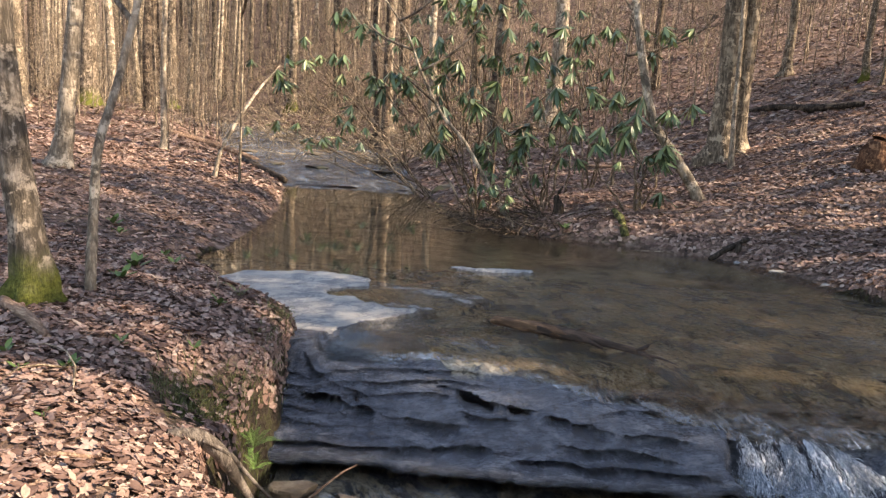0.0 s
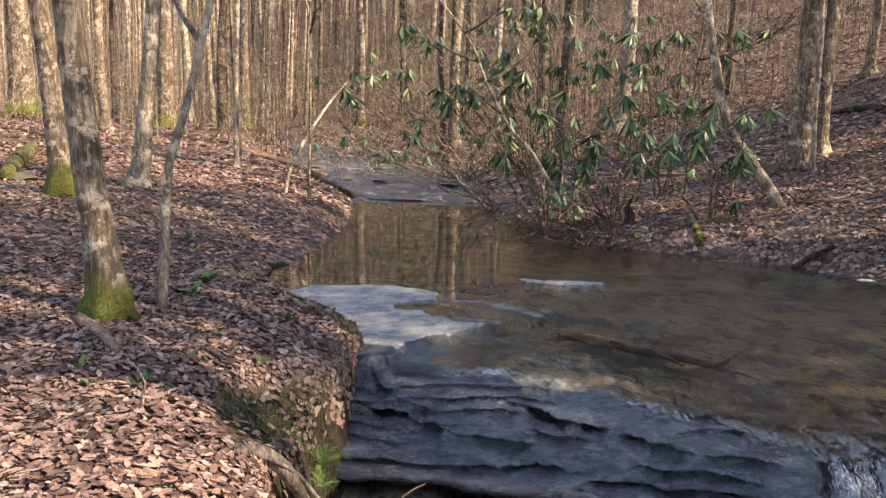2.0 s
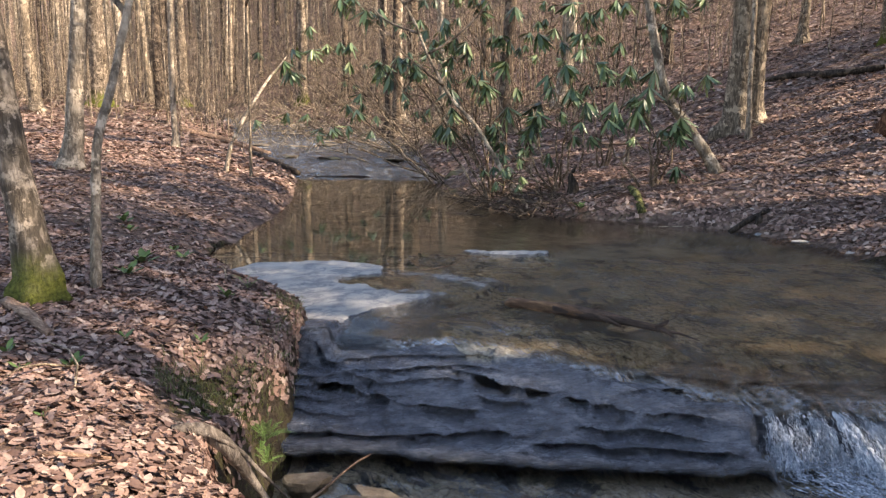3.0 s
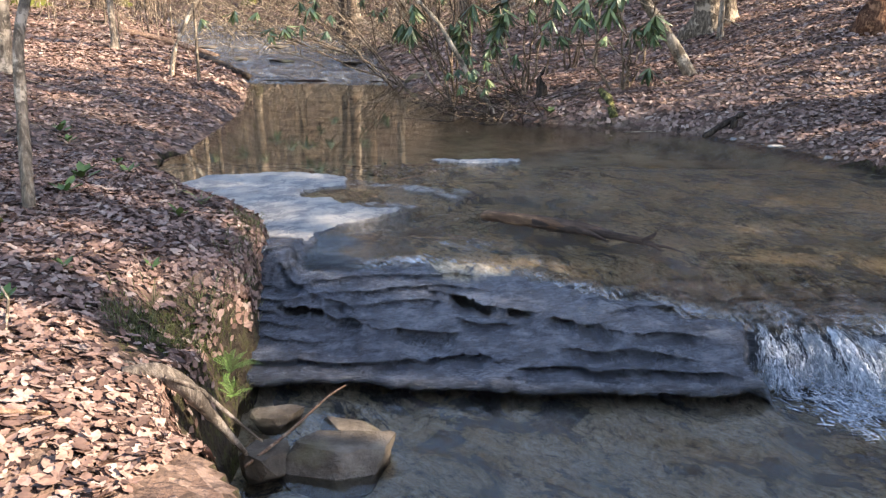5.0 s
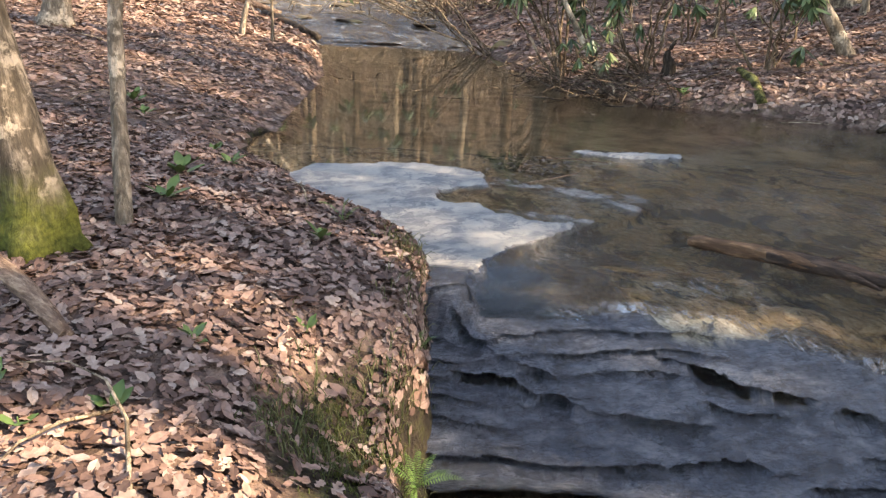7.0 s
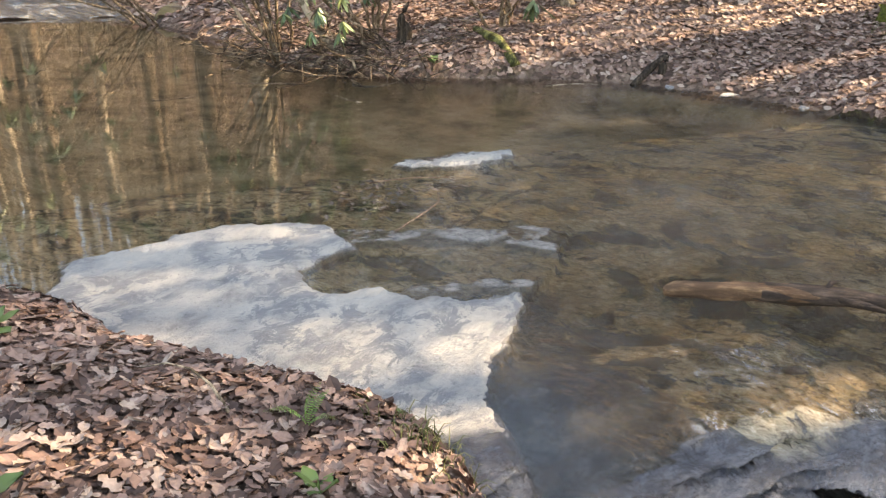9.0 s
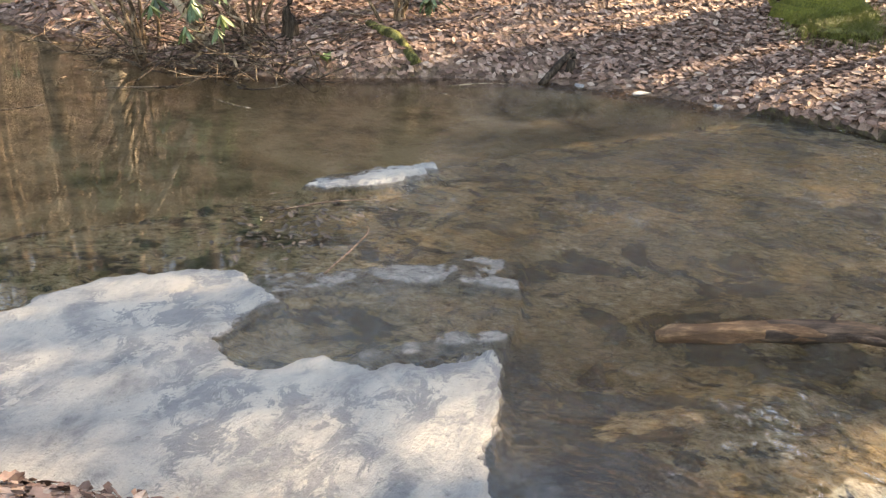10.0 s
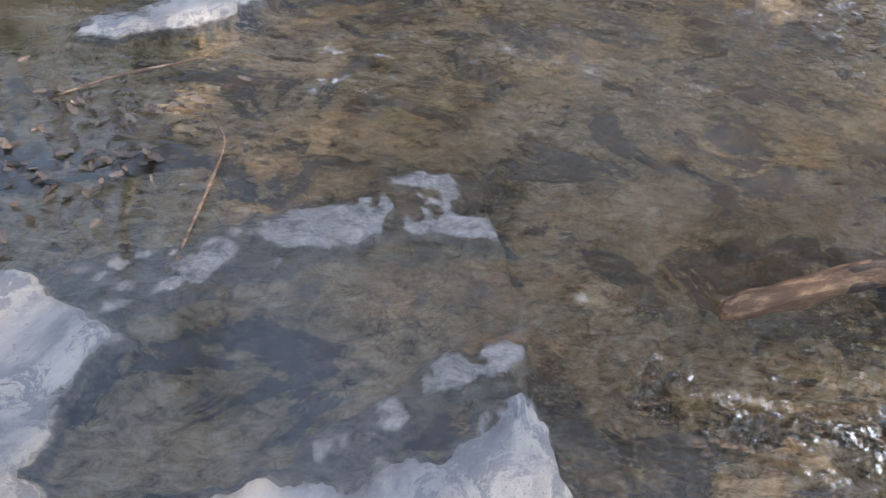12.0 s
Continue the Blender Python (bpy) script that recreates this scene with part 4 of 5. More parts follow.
scatter_leaves("leaf_litter", "thick litter of curled brown beech leaves", BEECH, 22000, (-4.5, -0.3, 2.2, 8.9), 0.060, M_LEAF, 2)
scatter_leaves("leaf_litter", "fallen brown leaves along the left bank", BEECH, 46000, (-12, -2.2, 2.2, 21), 0.090, M_LEAF, 3)
scatter_leaves("leaf_litter", "fallen brown leaves covering the slope", BEECH, 62000, (0.0, 11.5, 9.2, 21), 0.095, M_LEAF, 4)
scatter_leaves("leaf_litter", "fallen brown leaves under the farther trees", PLAIN, 40000, (-22, 0, 17, 40), 0.17, M_LEAF, 5)
scatter_leaves("leaf_litter", "fallen brown leaves high on the slope", PLAIN, 40000, (-1, 20, 20, 44), 0.17, M_LEAF, 6)

# leaves caught on the steep face of the bank
g = np.random.default_rng(23)
y = 4.0 + 3.8 * g.random(9000)
x = np.interp(y, LEFT_Y, LEFT_X) - 0.22 + 0.30 * g.random(9000)
z = land(x, y) + 0.006 + 0.02 * g.random(9000)
keep = (z > -0.35 + 0.3 * g.random(9000)) & (z < 0.5) & ((np.abs(y - 5.35) > 0.75) | (g.random(9000) < 0.2))
place_leaves("leaf_litter", "brown leaves caught on the steep bank", BEECH, x[keep], y[keep], z[keep], 0.068, M_LEAF, g, 0.5, 9.0)

# ---- log in the shallows ----
M_DEADWOOD = mat_wood("weathered_wood", (0.22, 0.13, 0.085), (0.56, 0.38, 0.25), -31)
log = new("fallen_log")
log.location = (0.86, 8.02, 0.012)


def here(pts, o):
    return np.array(pts, float) - np.array(o, float)


M_LOG = mat_wood("wet_reddish_wood", (0.15, 0.08, 0.045), (0.43, 0.26, 0.145), -28)
M_LOG_DARK = mat_wood("sodden_dark_wood", (0.05, 0.032, 0.024), (0.17, 0.11, 0.08), -28)
V, F = tube(here([(0.83, 8.06, 0.015), (0.85, 8.045, 0.02), (0.88, 8.03, 0.03), (0.93, 8.00, 0.036), (1.0, 7.96, 0.036), (1.1, 7.91, 0.040), (1.2, 7.86, 0.046), (1.3, 7.81, 0.046), (1.42, 7.745, 0.044), (1.55, 7.67, 0.04), (1.66, 7.61, 0.036)], (0.86, 8.02, 0)), [0.022, 0.034, 0.044, 0.047, 0.045, 0.052, 0.050, 0.054, 0.050, 0.046, 0.036], 18, 0.10, 3)
part("trunk", raw_mesh("trunk", V, F, M_LOG, True), log, "pale barkless broken end")
V, F = tube(here([(1.24, 7.84, 0.044), (1.32, 7.80, 0.046), (1.44, 7.735, 0.045), (1.56, 7.665, 0.044), (1.68, 7.60, 0.042), (1.80, 7.53, 0.036), (1.92, 7.46, 0.034), (2.06, 7.38, 0.026), (2.20, 7.28, 0.018)], (0.86, 8.02, 0)), [0.040, 0.053, 0.054, 0.055, 0.050, 0.038, 0.034, 0.028, 0.020], 14, 0.16, 6)
part("limb", raw_mesh("limb", V, F, M_LOG_DARK, True), log, "dark sodden thinner end")
for pts, rad in (([(1.62, 7.62, 0.04), (1.74, 7.50, 0.03), (1.84, 7.40, 0.01)], [0.032, 0.022, 0.010]), ([(1.60, 7.66, 0.06), (1.66, 7.68, 0.10), (1.70, 7.67, 0.11)], [0.022, 0.014, 0.005]),
                 ([(2.12, 7.33, 0.03), (2.20, 7.31, 0.08), (2.22, 7.30, 0.11)], [0.022, 0.018, 0.005]), ([(2.14, 7.31, 0.02), (2.18, 7.22, 0.03), (2.24, 7.16, 0.0)], [0.02, 0.014, 0.006]),
                 ([(2.15, 7.28, 0.02), (2.3, 7.20, 0.02), (2.44, 7.12, -0.01)], [0.018, 0.010, 0.004])):
    V, F = tube(here(pts, (0.86, 8.02, 0)), rad, 8, 0.08, 4)
    part("branch_stub", raw_mesh("branch_stub", V, F, M_LOG_DARK, True), log)
tagged(log, "broken weathered log lying in the shallow water", "log")

# ---- boulders ----


def mat_boulder():
    n = Nodes("stream_boulder")
    c = n.ramp(n.noise(5, 7, 0.65), (0.3, (0.035, 0.028, 0.021)), (0.5, (0.10, 0.078, 0.056)), (0.7, (0.21, 0.175, 0.135)))
    c = n.mix(n.grey(n.noise(1.6, 4), 0.52, 0.66, 0, 0.7), c, (0.16, 0.14, 0.07))
    return n.done(c, 0.7, n.bump(n.noise(18, 7, 0.65), 0.7, 0.03), 0.4)


M_STONE = mat_boulder()


def boulder(name, at, size, label, seed, turn=0.0, category="rock", material=None):
    """An angular stone: a ball cut flat by random planes and roughened."""
    g = np.random.default_rng(seed)
    bm = bmesh.new()
    bmesh.ops.create_icosphere(bm, subdivisions=4, radius=1.0)
    V = np.array([v.co for v in bm.verts])
    for k in range(11):
        d = g.normal(size=3) * (1, 1, 0.6) if k else np.array([0.1, -0.08, 1.0])
        d /= np.linalg.norm(d)
        lim = 0.55 + 0.25 * g.random() if k else 0.55
        V -= np.maximum(V @ d - lim, 0)[:, None] * d
    V *= (1 + 0.03 * wobble(V[:, 0] * 2 + seed, V[:, 1] * 2 + V[:, 2] * 2, 2.0, seed))[:, None]
    for v, p in zip(bm.verts, V):
        v.co = p * np.array(size)
    me = bpy.data.meshes.new(name)
    bm.to_mesh(me)
    bm.free()
    me.materials.append(material or M_STONE)
    ob = new(name, me)
    ob.location, ob.rotation_euler = at, (0, 0, radians(turn))
    return tagged(ob, label, category)


boulder("boulder", (0.02, 5.18, -0.66), (0.44, 0.26, 0.24), "angular grey-brown boulder standing in the lower pool", 11, 8)
boulder("boulder", (-0.42, 5.62, -0.66), (0.20, 0.13, 0.10), "flat pale stone at the foot of the ledge", 12, 20)
boulder("boulder", (0.10, 5.55, -0.72), (0.30, 0.16, 0.10), "low wet stone in the lower pool", 15, -15)
boulder("boulder", (-0.36, 5.12, -0.62), (0.20, 0.18, 0.14), "mossy stone at the foot of the bank", 16, 40)
for k, (x, y, sx, sy) in enumerate([(4.92, 12.15, 0.20, 0.10), (5.25, 11.35, 0.16, 0.08), (4.5, 12.75, 0.14, 0.09)]):
    boulder("rock", (x, y, 0.0), (sx, sy, 0.04), "small pale flat rock at the water's edge", 20 + k, 25 * k, material=M_ROCK)
for k, (x, y, sx) in enumerate([(-5.2, 24.4, 0.8), (-3.1, 24.3, 0.6), (-6.6, 24.7, 0.6), (-6.3, 28.4, 0.8), (-8.8, 28.3, 0.7), (-9.0, 32.5, 0.9)]):
    boulder("rock", (x, y, float(valley(np.array(y))) + 0.0), (sx * 0.6, 0.30, 0.07), "flat dark rock step across the upper stream", 30 + k, -12 + 7 * (k % 5))
boulder("boulder", (-0.7, 20.6, 0.10), (0.55, 0.5, 0.32), "mossy dark boulder under the cut bank", 44)
boulder("boulder", (-9.6, 13.6, 0.80), (0.55, 0.4, 0.28), "low mossy rock among the leaves", 45)

# ---- the small fall ----
def mat_white():
    n = Nodes("white_water")
    c = n.ramp(n.noise(35, 4, 0.6, n.stretch(1, 1, 0.25)), (0.36, (0.16, 0.19, 0.23)), (0.50, (0.42, 0.47, 0.53)), (0.66, (0.80, 0.83, 0.87)))
    m = n.done(c, 0.25, n.bump(n.noise(60, 3), 0.5, 0.01), 0.5)
    return m


M_WHITE = mat_white()
fall = new("waterfall")
fall.location = (3.1, 6.4, -0.66)
g = np.random.default_rng(5)
pieces = []
ROPES = [(u, 0.010 + 0.035 * g.random(), 0.35 + 0.65 * g.random(), 0.10 * g.random(), g.normal() * 0.05) for u in np.sort(g.random(15))]
for k in range(7000):
    u0, wide, full, late, side = ROPES[int(g.random() * 15)]
    t = late + (1 - late) * g.random() ** 0.7
    if g.random() > full * (0.35 + 0.65 * t):
        continue
    u = u0 + g.normal() * wide * (0.5 + 1.3 * t)
    top = -0.31 - 0.10 * max(0, u - 0.45) - 0.05 * math.sin(7 * u)
    def way(t):
        return np.array([2.80 + 0.75 * u + (0.06 + 0.30 * u + side) * t, 6.58 - 0.10 * u - (0.24 + 0.10 * math.sin(13 * u)) * t, top + (-0.665 - top) * t ** 1.6])
    jit = g.normal(size=3) * np.array([0.012, 0.03, 0.018]) * (0.4 + t)
    dt = 0.04 + 0.14 * g.random()
    P = np.array([way(t) + jit, way(min(1, t + dt / 2)) + jit + g.normal(size=3) * 0.008, way(min(1.02, t + dt)) + jit + g.normal(size=3) * 0.012])
    r = 0.0007 + 0.0042 * g.random() ** 4 * (0.4 + t)
    pieces.append(tube(P - (3.1, 6.4, -0.66), (r * 0.4, r, r * 0.6), 5, 0.45, k))
for k in range(900):
    # droplets thrown up where the water strikes the pool
    a, d, h = 6.283 * g.random(), 0.35 * g.random() ** 0.6, 0.26 * g.random() ** 2.2
    c = np.array([0.05 + 0.45 * (g.random() - 0.4) + d * math.cos(a), -0.12 + 0.6 * d * math.sin(a), h * (1.1 - 1.6 * d) + 0.01])
    r, v = 0.0012 + 0.004 * g.random() ** 3, g.normal(size=3) * 0.006
    pieces.append(tube(np.array([c - v, c, c + v]), (r * 0.5, r, r * 0.5), 5, 0.3, k))
V, F = join(pieces)
part("spray", raw_mesh("spray", V, F, M_WHITE, True), fall)["kind"] = "stuff"
# tongues of white water down the face
for u0, u1, late in ((0.05, 0.16, 0.35), (0.30, 0.52, 0.25), (0.50, 0.72, 0.15), (0.70, 1.0, 0.30)):
    U, T = np.meshgrid(np.linspace(0, 1, 26), np.linspace(0, 1, 34))
    pinch = 0.35 + 0.65 * T
    u = (u0 + u1) / 2 + (U - 0.5) * (u1 - u0) * pinch + 0.02 * fbm(U, T, 5, 44, 3)
    t = late + (1.0 - late) * T + 0.05 * fbm(U, T * 0.4, 7, 45, 4)
    top = -0.33 - 0.10 * np.maximum(0, u - 0.45) - 0.05 * np.sin(7 * u)
    X = 2.80 + 0.75 * u + (0.06 + 0.30 * u) * t
    Y = 6.60 - 0.10 * u - (0.24 + 0.10 * np.sin(13 * u)) * t + 0.035 * fbm(U * 3, T * 0.7, 4, 46, 5, 0.7)
    Z = top + (-0.675 - top) * np.clip(t, 0, 1) ** 1.6 + 0.02 * fbm(U * 3, T, 5, 47, 4, 0.7)
    part("tongue", grid_mesh("tongue", np.stack([X - 3.1, Y - 6.4, Z + 0.66], -1), M_WHITE), fall)
pieces = []
for k in range(6500):
    d = g.random() ** 0.8
    x, y = 2.80 + 0.80 * g.random() + 0.95 * d + 0.08 * g.normal(), 6.34 - 1.25 * d + 0.16 * g.normal()
    veil = float(fbm(np.array([x * 0.8 + y]), np.array([y * 0.6 - x]), 3.2, 41, 4, 0.6)[0])
    if veil < -0.45 + 0.75 * d:
        continue
    L, a = 0.010 + 0.045 * g.random() ** 2, -0.9 + 0.5 * g.normal()
    r = (0.0012 + 0.006 * g.random() ** 3) * (1.2 - 0.8 * d)
    c = np.array([x - 3.1, y - 6.4, -0.006 + 0.07 * g.random() ** 3 * (1 - d) ** 2])
    w = np.array([math.cos(a), math.sin(a), 0.15 * g.normal()]) * L
    pieces.append(tube(np.array([c - w, c, c + w]), (r * 0.5, r, r * 0.4), 5, 0.3, k))
V, F = join(pieces)
part("foam", raw_mesh("foam", V, F, M_WHITE, True), fall)["kind"] = "stuff"
tagged(fall, "small white cascade pouring off the rock ledge", "waterfall")

# ---- evergreen rhododendrons ----
def mat_evergreen():
    n = Nodes("evergreen_leaf")
    r = n.add("ShaderNodeNewGeometry").outputs["Random Per Island"]
    o = n.add("ShaderNodeObjectInfo").outputs["Random"]
    c = n.ramp(n.math("ADD", n.math("MULTIPLY", r, 0.6), n.math("MULTIPLY", o, 0.4)), (0.1, (0.04, 0.068, 0.036)), (0.5, (0.10, 0.16, 0.075)), (0.8, (0.23, 0.29, 0.12)), (1.0, (0.42, 0.44, 0.20)))
    return n.done(c, 0.38, None, 0.5)


M_EVERGREEN = mat_evergreen()
M_RHODO_STEM = mat_bark("rhododendron_bark", (0.13, 0.09, 0.06), (0.36, 0.27, 0.19))
BLADE = leaf_template((0.0, 0.12, 0.4, 0.75, 1.0), (0.015, 0.055, 0.105, 0.085, 0.01))


def whorl_mesh(seed, count=10, length=0.24):
    g = np.random.default_rng(seed)
    T, F = BLADE
    pieces = []
    for k in range(count):
        a, droop = k * 6.283 / count + g.normal() * 0.25, radians(g.uniform(38, 86))
        L = length * g.uniform(0.7, 1.15)
        A = np.array([math.cos(a) * math.cos(droop), math.sin(a) * math.cos(droop), -math.sin(droop)])
        B = np.array([-math.sin(a), math.cos(a), 0])
        N = np.cross(A, B)
        pieces.append((L * ((T[:, :1] + 0.55) * A + T[:, 1:2] * B + T[:, 2:] * 0.8 * N), F))
    V, F = join(pieces)
    return raw_mesh("leaf_whorl", V, F, M_EVERGREEN, True)


WHORLS = [whorl_mesh(s, 12 + s % 4, 0.27 + 0.03 * (s % 3)) for s in range(7)]


def rhododendron(base, crowns, per, radius, label, seed, size=1.0):
    g = np.random.default_rng(seed)
    root = new("rhododendron")
    root.location = base
    o = np.array(base, float)
    for c in crowns:
        c = np.array(c, float)
        foot = o + (c - o) * (0.5 * g.random(), 0.5 * g.random(), 0)
        if min(edges(foot[:1], foot[1:2]))[0] > -0.15:
            foot = o + g.normal(size=3) * (0.15, 0.15, 0)
        foot[2] = ground_z(foot[0], foot[1]) - 0.03
        mid = (foot * 0.6 + c * 0.4) + np.array([g.normal() * 0.25, g.normal() * 0.25, 0.15])
        main = bez(foot - o, mid - o, c - o, 12)
        main[1:-1] += g.normal(size=(10, 3)) * 0.028
        V, F = tube(main, np.linspace(0.024, 0.008, 12), 7, 0.05, seed)
        part("stem", raw_mesh("stem", V, F, M_RHODO_STEM, True), root)
        for _ in range(per):
            tip = c - o + g.normal(size=3) * radius * np.array([1.15, 0.9, 0.75])
            s = main[6 + int(g.random() * 4.9)]
            br = bez(s, (s + tip) / 2 + np.array([0, 0, -0.12]) + g.normal(size=3) * 0.08, tip, 6)
            V, F = tube(br, np.linspace(0.011, 0.005, 6), 5, 0, seed)
            part("twig", raw_mesh("twig", V, F, M_RHODO_STEM, True), root)
            w = part("leaf_whorl", WHORLS[g.integers(7)], root)
            w.location, w.scale = tip, (size * g.uniform(0.85, 1.3),) * 3
            w.rotation_euler = (g.normal() * 0.3, g.normal() * 0.3, g.random() * 6.28)
    return tagged(root, label, "shrub", group="rhododendrons along the stream")


rhododendron((0.2, 16.2, ground_z(0.2, 16.2)), [(-2.17, 15.8, 3.88), (-1.79, 15.8, 2.76), (-1.30, 15.8, 2.76), (-0.76, 15.8, 3.36), (-0.50, 15.8, 3.08), (-0.13, 15.8, 3.88), (0.53, 15.8, 3.18), (0.18, 15.8, 4.29), (-0.42, 15.8, 2.54), (-0.47, 15.8, 1.53)], 5, 0.26, "tall straggling rhododendron with drooping evergreen leaves", 1)
rhododendron((1.5, 15.6, ground_z(1.5, 15.6)), [(1.04, 15.4, 1.84), (1.31, 15.4, 1.98), (0.99, 15.4, 1.35), (2.00, 15.4, 1.71), (0.28, 15.4, 1.62), (0.60, 15.4, 2.46), (1.70, 15.4, 2.33), (2.02, 15.4, 2.67)], 4, 0.24, "rhododendron with drooping dark green leaves at the waterside", 2)
rhododendron((3.2, 15.0, ground_z(3.2, 15.0)), [(2.81, 14.8, 2.51), (3.50, 14.8, 2.32), (2.97, 14.8, 1.93), (3.30, 14.8, 1.48), (3.39, 14.8, 1.15), (2.21, 14.8, 1.79)], 4, 0.20, "small rhododendron with limp hanging leaves", 3)
rhododendron((2.6, 18.0, ground_z(2.6, 18.0)), [(1.54, 17.4, 3.01), (1.88, 17.4, 3.99), (2.12, 17.4, 3.69), (2.73, 17.4, 3.53), (3.58, 17.4, 4.12), (3.88, 17.4, 3.89)], 4, 0.30, "rhododendron with dark leaf clusters on bare stems", 4)
rhododendron((-1.2, 20.2, ground_z(-1.2, 20.2)), [(-4.15, 19.0, 3.48), (-3.82, 19.0, 3.26), (-4.67, 19.0, 2.94), (-2.98, 19.0, 1.69), (-4.39, 19.0, 1.49), (-3.92, 19.0, 1.31)], 4, 0.32, "rhododendron reaching low over the stream", 5)
rhododendron((-2.0, 26, ground_z(-2.0, 26)), [(-4.4, 26, 3.2), (-3.2, 25.5, 4.2), (-1.5, 25, 3.6), (-2.8, 25, 2.2)], 8, 0.7, "rhododendron thicket farther up the stream", 6, 0.9)
rhododendron((1.0, 23, ground_z(1.0, 23)), [(0.2, 22, 3.8), (1.5, 22, 4.6), (2.2, 22.5, 3.2), (-0.8, 22, 4.8)], 6, 0.6, "rhododendron thicket on the slope", 7, 0.9)
rhododendron((8.6, 16.4, ground_z(8.6, 16.4)), [(8.5, 16.2, 2.6), (8.9, 16.4, 3.0)], 5, 0.3, "small rhododendron on the leafy slope", 8)
rhododendron((0.9, 15.0, ground_z(0.9, 15.0)), [(0.75, 14.8, 0.70), (0.95, 15.2, 0.95), (0.4, 15.3, 0.8)], 5, 0.18, "low green rhododendron sprays over the waterline", 9, 0.62)


# ---- logs, stumps and sticks ----
M_DARKWOOD = mat_bark("wet_dark_wood", (0.035, 0.026, 0.02), (0.10, 0.075, 0.055))
M_REDROT = mat_bark("rotten_red_wood", (0.10, 0.045, 0.025), (0.28, 0.15, 0.085))
M_MOSSLOG = mat_bark("moss_covered_log", (0.06, 0.06, 0.022), (0.18, 0.17, 0.06))


def log_thing(name, pts, radii, material, label, category, seed, sides=12):
    o = np.array(pts[0], float)
    n = 3 * len(pts)
    s = np.linspace(0, len(pts) - 1, n)
    P = np.array(pts, float)
    L = np.stack([np.interp(s, np.arange(len(P)), P[:, c]) for c in range(3)], 1)
    L[1:-1] = (L[:-2] + 2 * L[1:-1] + L[2:]) / 4
    V, F = tube(L - o, np.interp(s, np.arange(len(P)), radii), sides, 0.07, seed)
    ob = new(name, raw_mesh(name, V, F, material, True))
    ob.location = o
    return tagged(ob, label, category)


def on(x, y, up=0.0):
    return (x, y, ground_z(x, y) + up)


log_thing("snag", [on(1.80, 15.15, -0.1), on(1.82, 15.15, 0.15), on(1.74, 15.12, 0.32), on(1.86, 15.1, 0.52)], [0.12, 0.10, 0.05, 0.015], M_DARKWOOD, "broken black snag standing on the bank", "stump", 1)
log_thing("mossy_log", [on(2.90, 13.92, 0.0), on(2.86, 14.35, 0.03), on(2.81, 15.0, 0.02)], [0.07, 0.075, 0.05], M_MOSSLOG, "short rotten log wrapped in green moss", "log", 2)
log_thing("dark_log", [on(4.10, 13.02, 0.02), on(4.4, 13.1, 0.03), on(4.72, 13.22, 0.05)], [0.04, 0.05, 0.03], M_DARKWOOD, "dark wet log end on the bank", "log", 3)
log_thing("dark_stub", [on(4.5, 13.0, -0.05), on(4.52, 13.0, 0.10), on(4.58, 13.02, 0.2)], [0.06, 0.05, 0.02], M_DARKWOOD, "small dark stub at the waterline", "stump", 4)
log_thing("slope_log", [on(7.2, 22.9, 0.05), on(7.7, 22.2, 0.12), on(8.4, 21.0, 0.10), on(9.2, 20.4, 0.08)], [0.05, 0.09, 0.10, 0.06], M_DARKWOOD, "fallen dark branch half sunk in leaves", "log", 5)
log_thing("fallen_stick", [on(2.5, 21.4, 0.10), on(3.2, 20.8, 0.12), on(3.9, 20.3, 0.06)], [0.03, 0.035, 0.02], M_DEADWOOD, "bare fallen stick lying on the slope", "stick", 6)
log_thing("fallen_stick", [on(2.4, 30.9, 0.1), on(3.6, 29.6, 0.3), on(5.2, 28.4, 0.3)], [0.05, 0.05, 0.03], M_DARKWOOD, "dark fallen branch on the slope", "stick", 7)
log_thing("stump", [on(7.5, 15.5, -0.2), on(7.5, 15.5, 0.15), on(7.55, 15.5, 0.36), on(7.62, 15.52, 0.44)], [0.42, 0.30, 0.22, 0.06], M_REDROT, "crumbling red-brown stump on the slope", "stump", 8, 16)
log_thing("dead_limb", [on(-2.66, 5.84, 0.04), on(-2.3, 5.55, 0.05), on(-1.98, 5.30, 0.03)], [0.048, 0.045, 0.03], M_DEADWOOD, "bleached dead limb lying on the leaves", "branch", 9)
log_thing("twig", [on(-1.06, 3.80, 0.03), on(-0.93, 3.84, 0.035), on(-0.78, 3.90, 0.03)], [0.013, 0.012, 0.008], M_DEADWOOD, "peeled stick lying on the leaves", "stick", 10)
M_ROOT = mat_bark("bleached_root_wood", (0.13, 0.105, 0.085), (0.33, 0.275, 0.225))
log_thing("root", [(-0.80, 4.50, 0.20), (-0.66, 4.60, 0.17), (-0.54, 4.66, 0.02), (-0.50, 4.80, -0.20), (-0.40, 4.95, -0.50)], [0.030, 0.042, 0.046, 0.028, 0.012], M_ROOT, "bleached root hanging down the bank", "root", 11)
log_thing("root", [(-0.95, 4.62, 0.20), (-0.75, 4.70, 0.14), (-0.66, 4.85, -0.05), (-0.55, 4.92, -0.25), (-0.50, 5.10, -0.5)], [0.010, 0.014, 0.013, 0.010, 0.005], M_ROOT, "thin bleached root hanging down the bank", "root", 21)
log_thing("root", [(-0.62, 4.55, 0.16), (-0.50, 4.66, 0.04), (-0.46, 4.80, -0.14), (-0.30, 4.92, -0.40)], [0.010, 0.013, 0.011, 0.005], M_ROOT, "thin bleached root hanging down the bank", "root", 22)
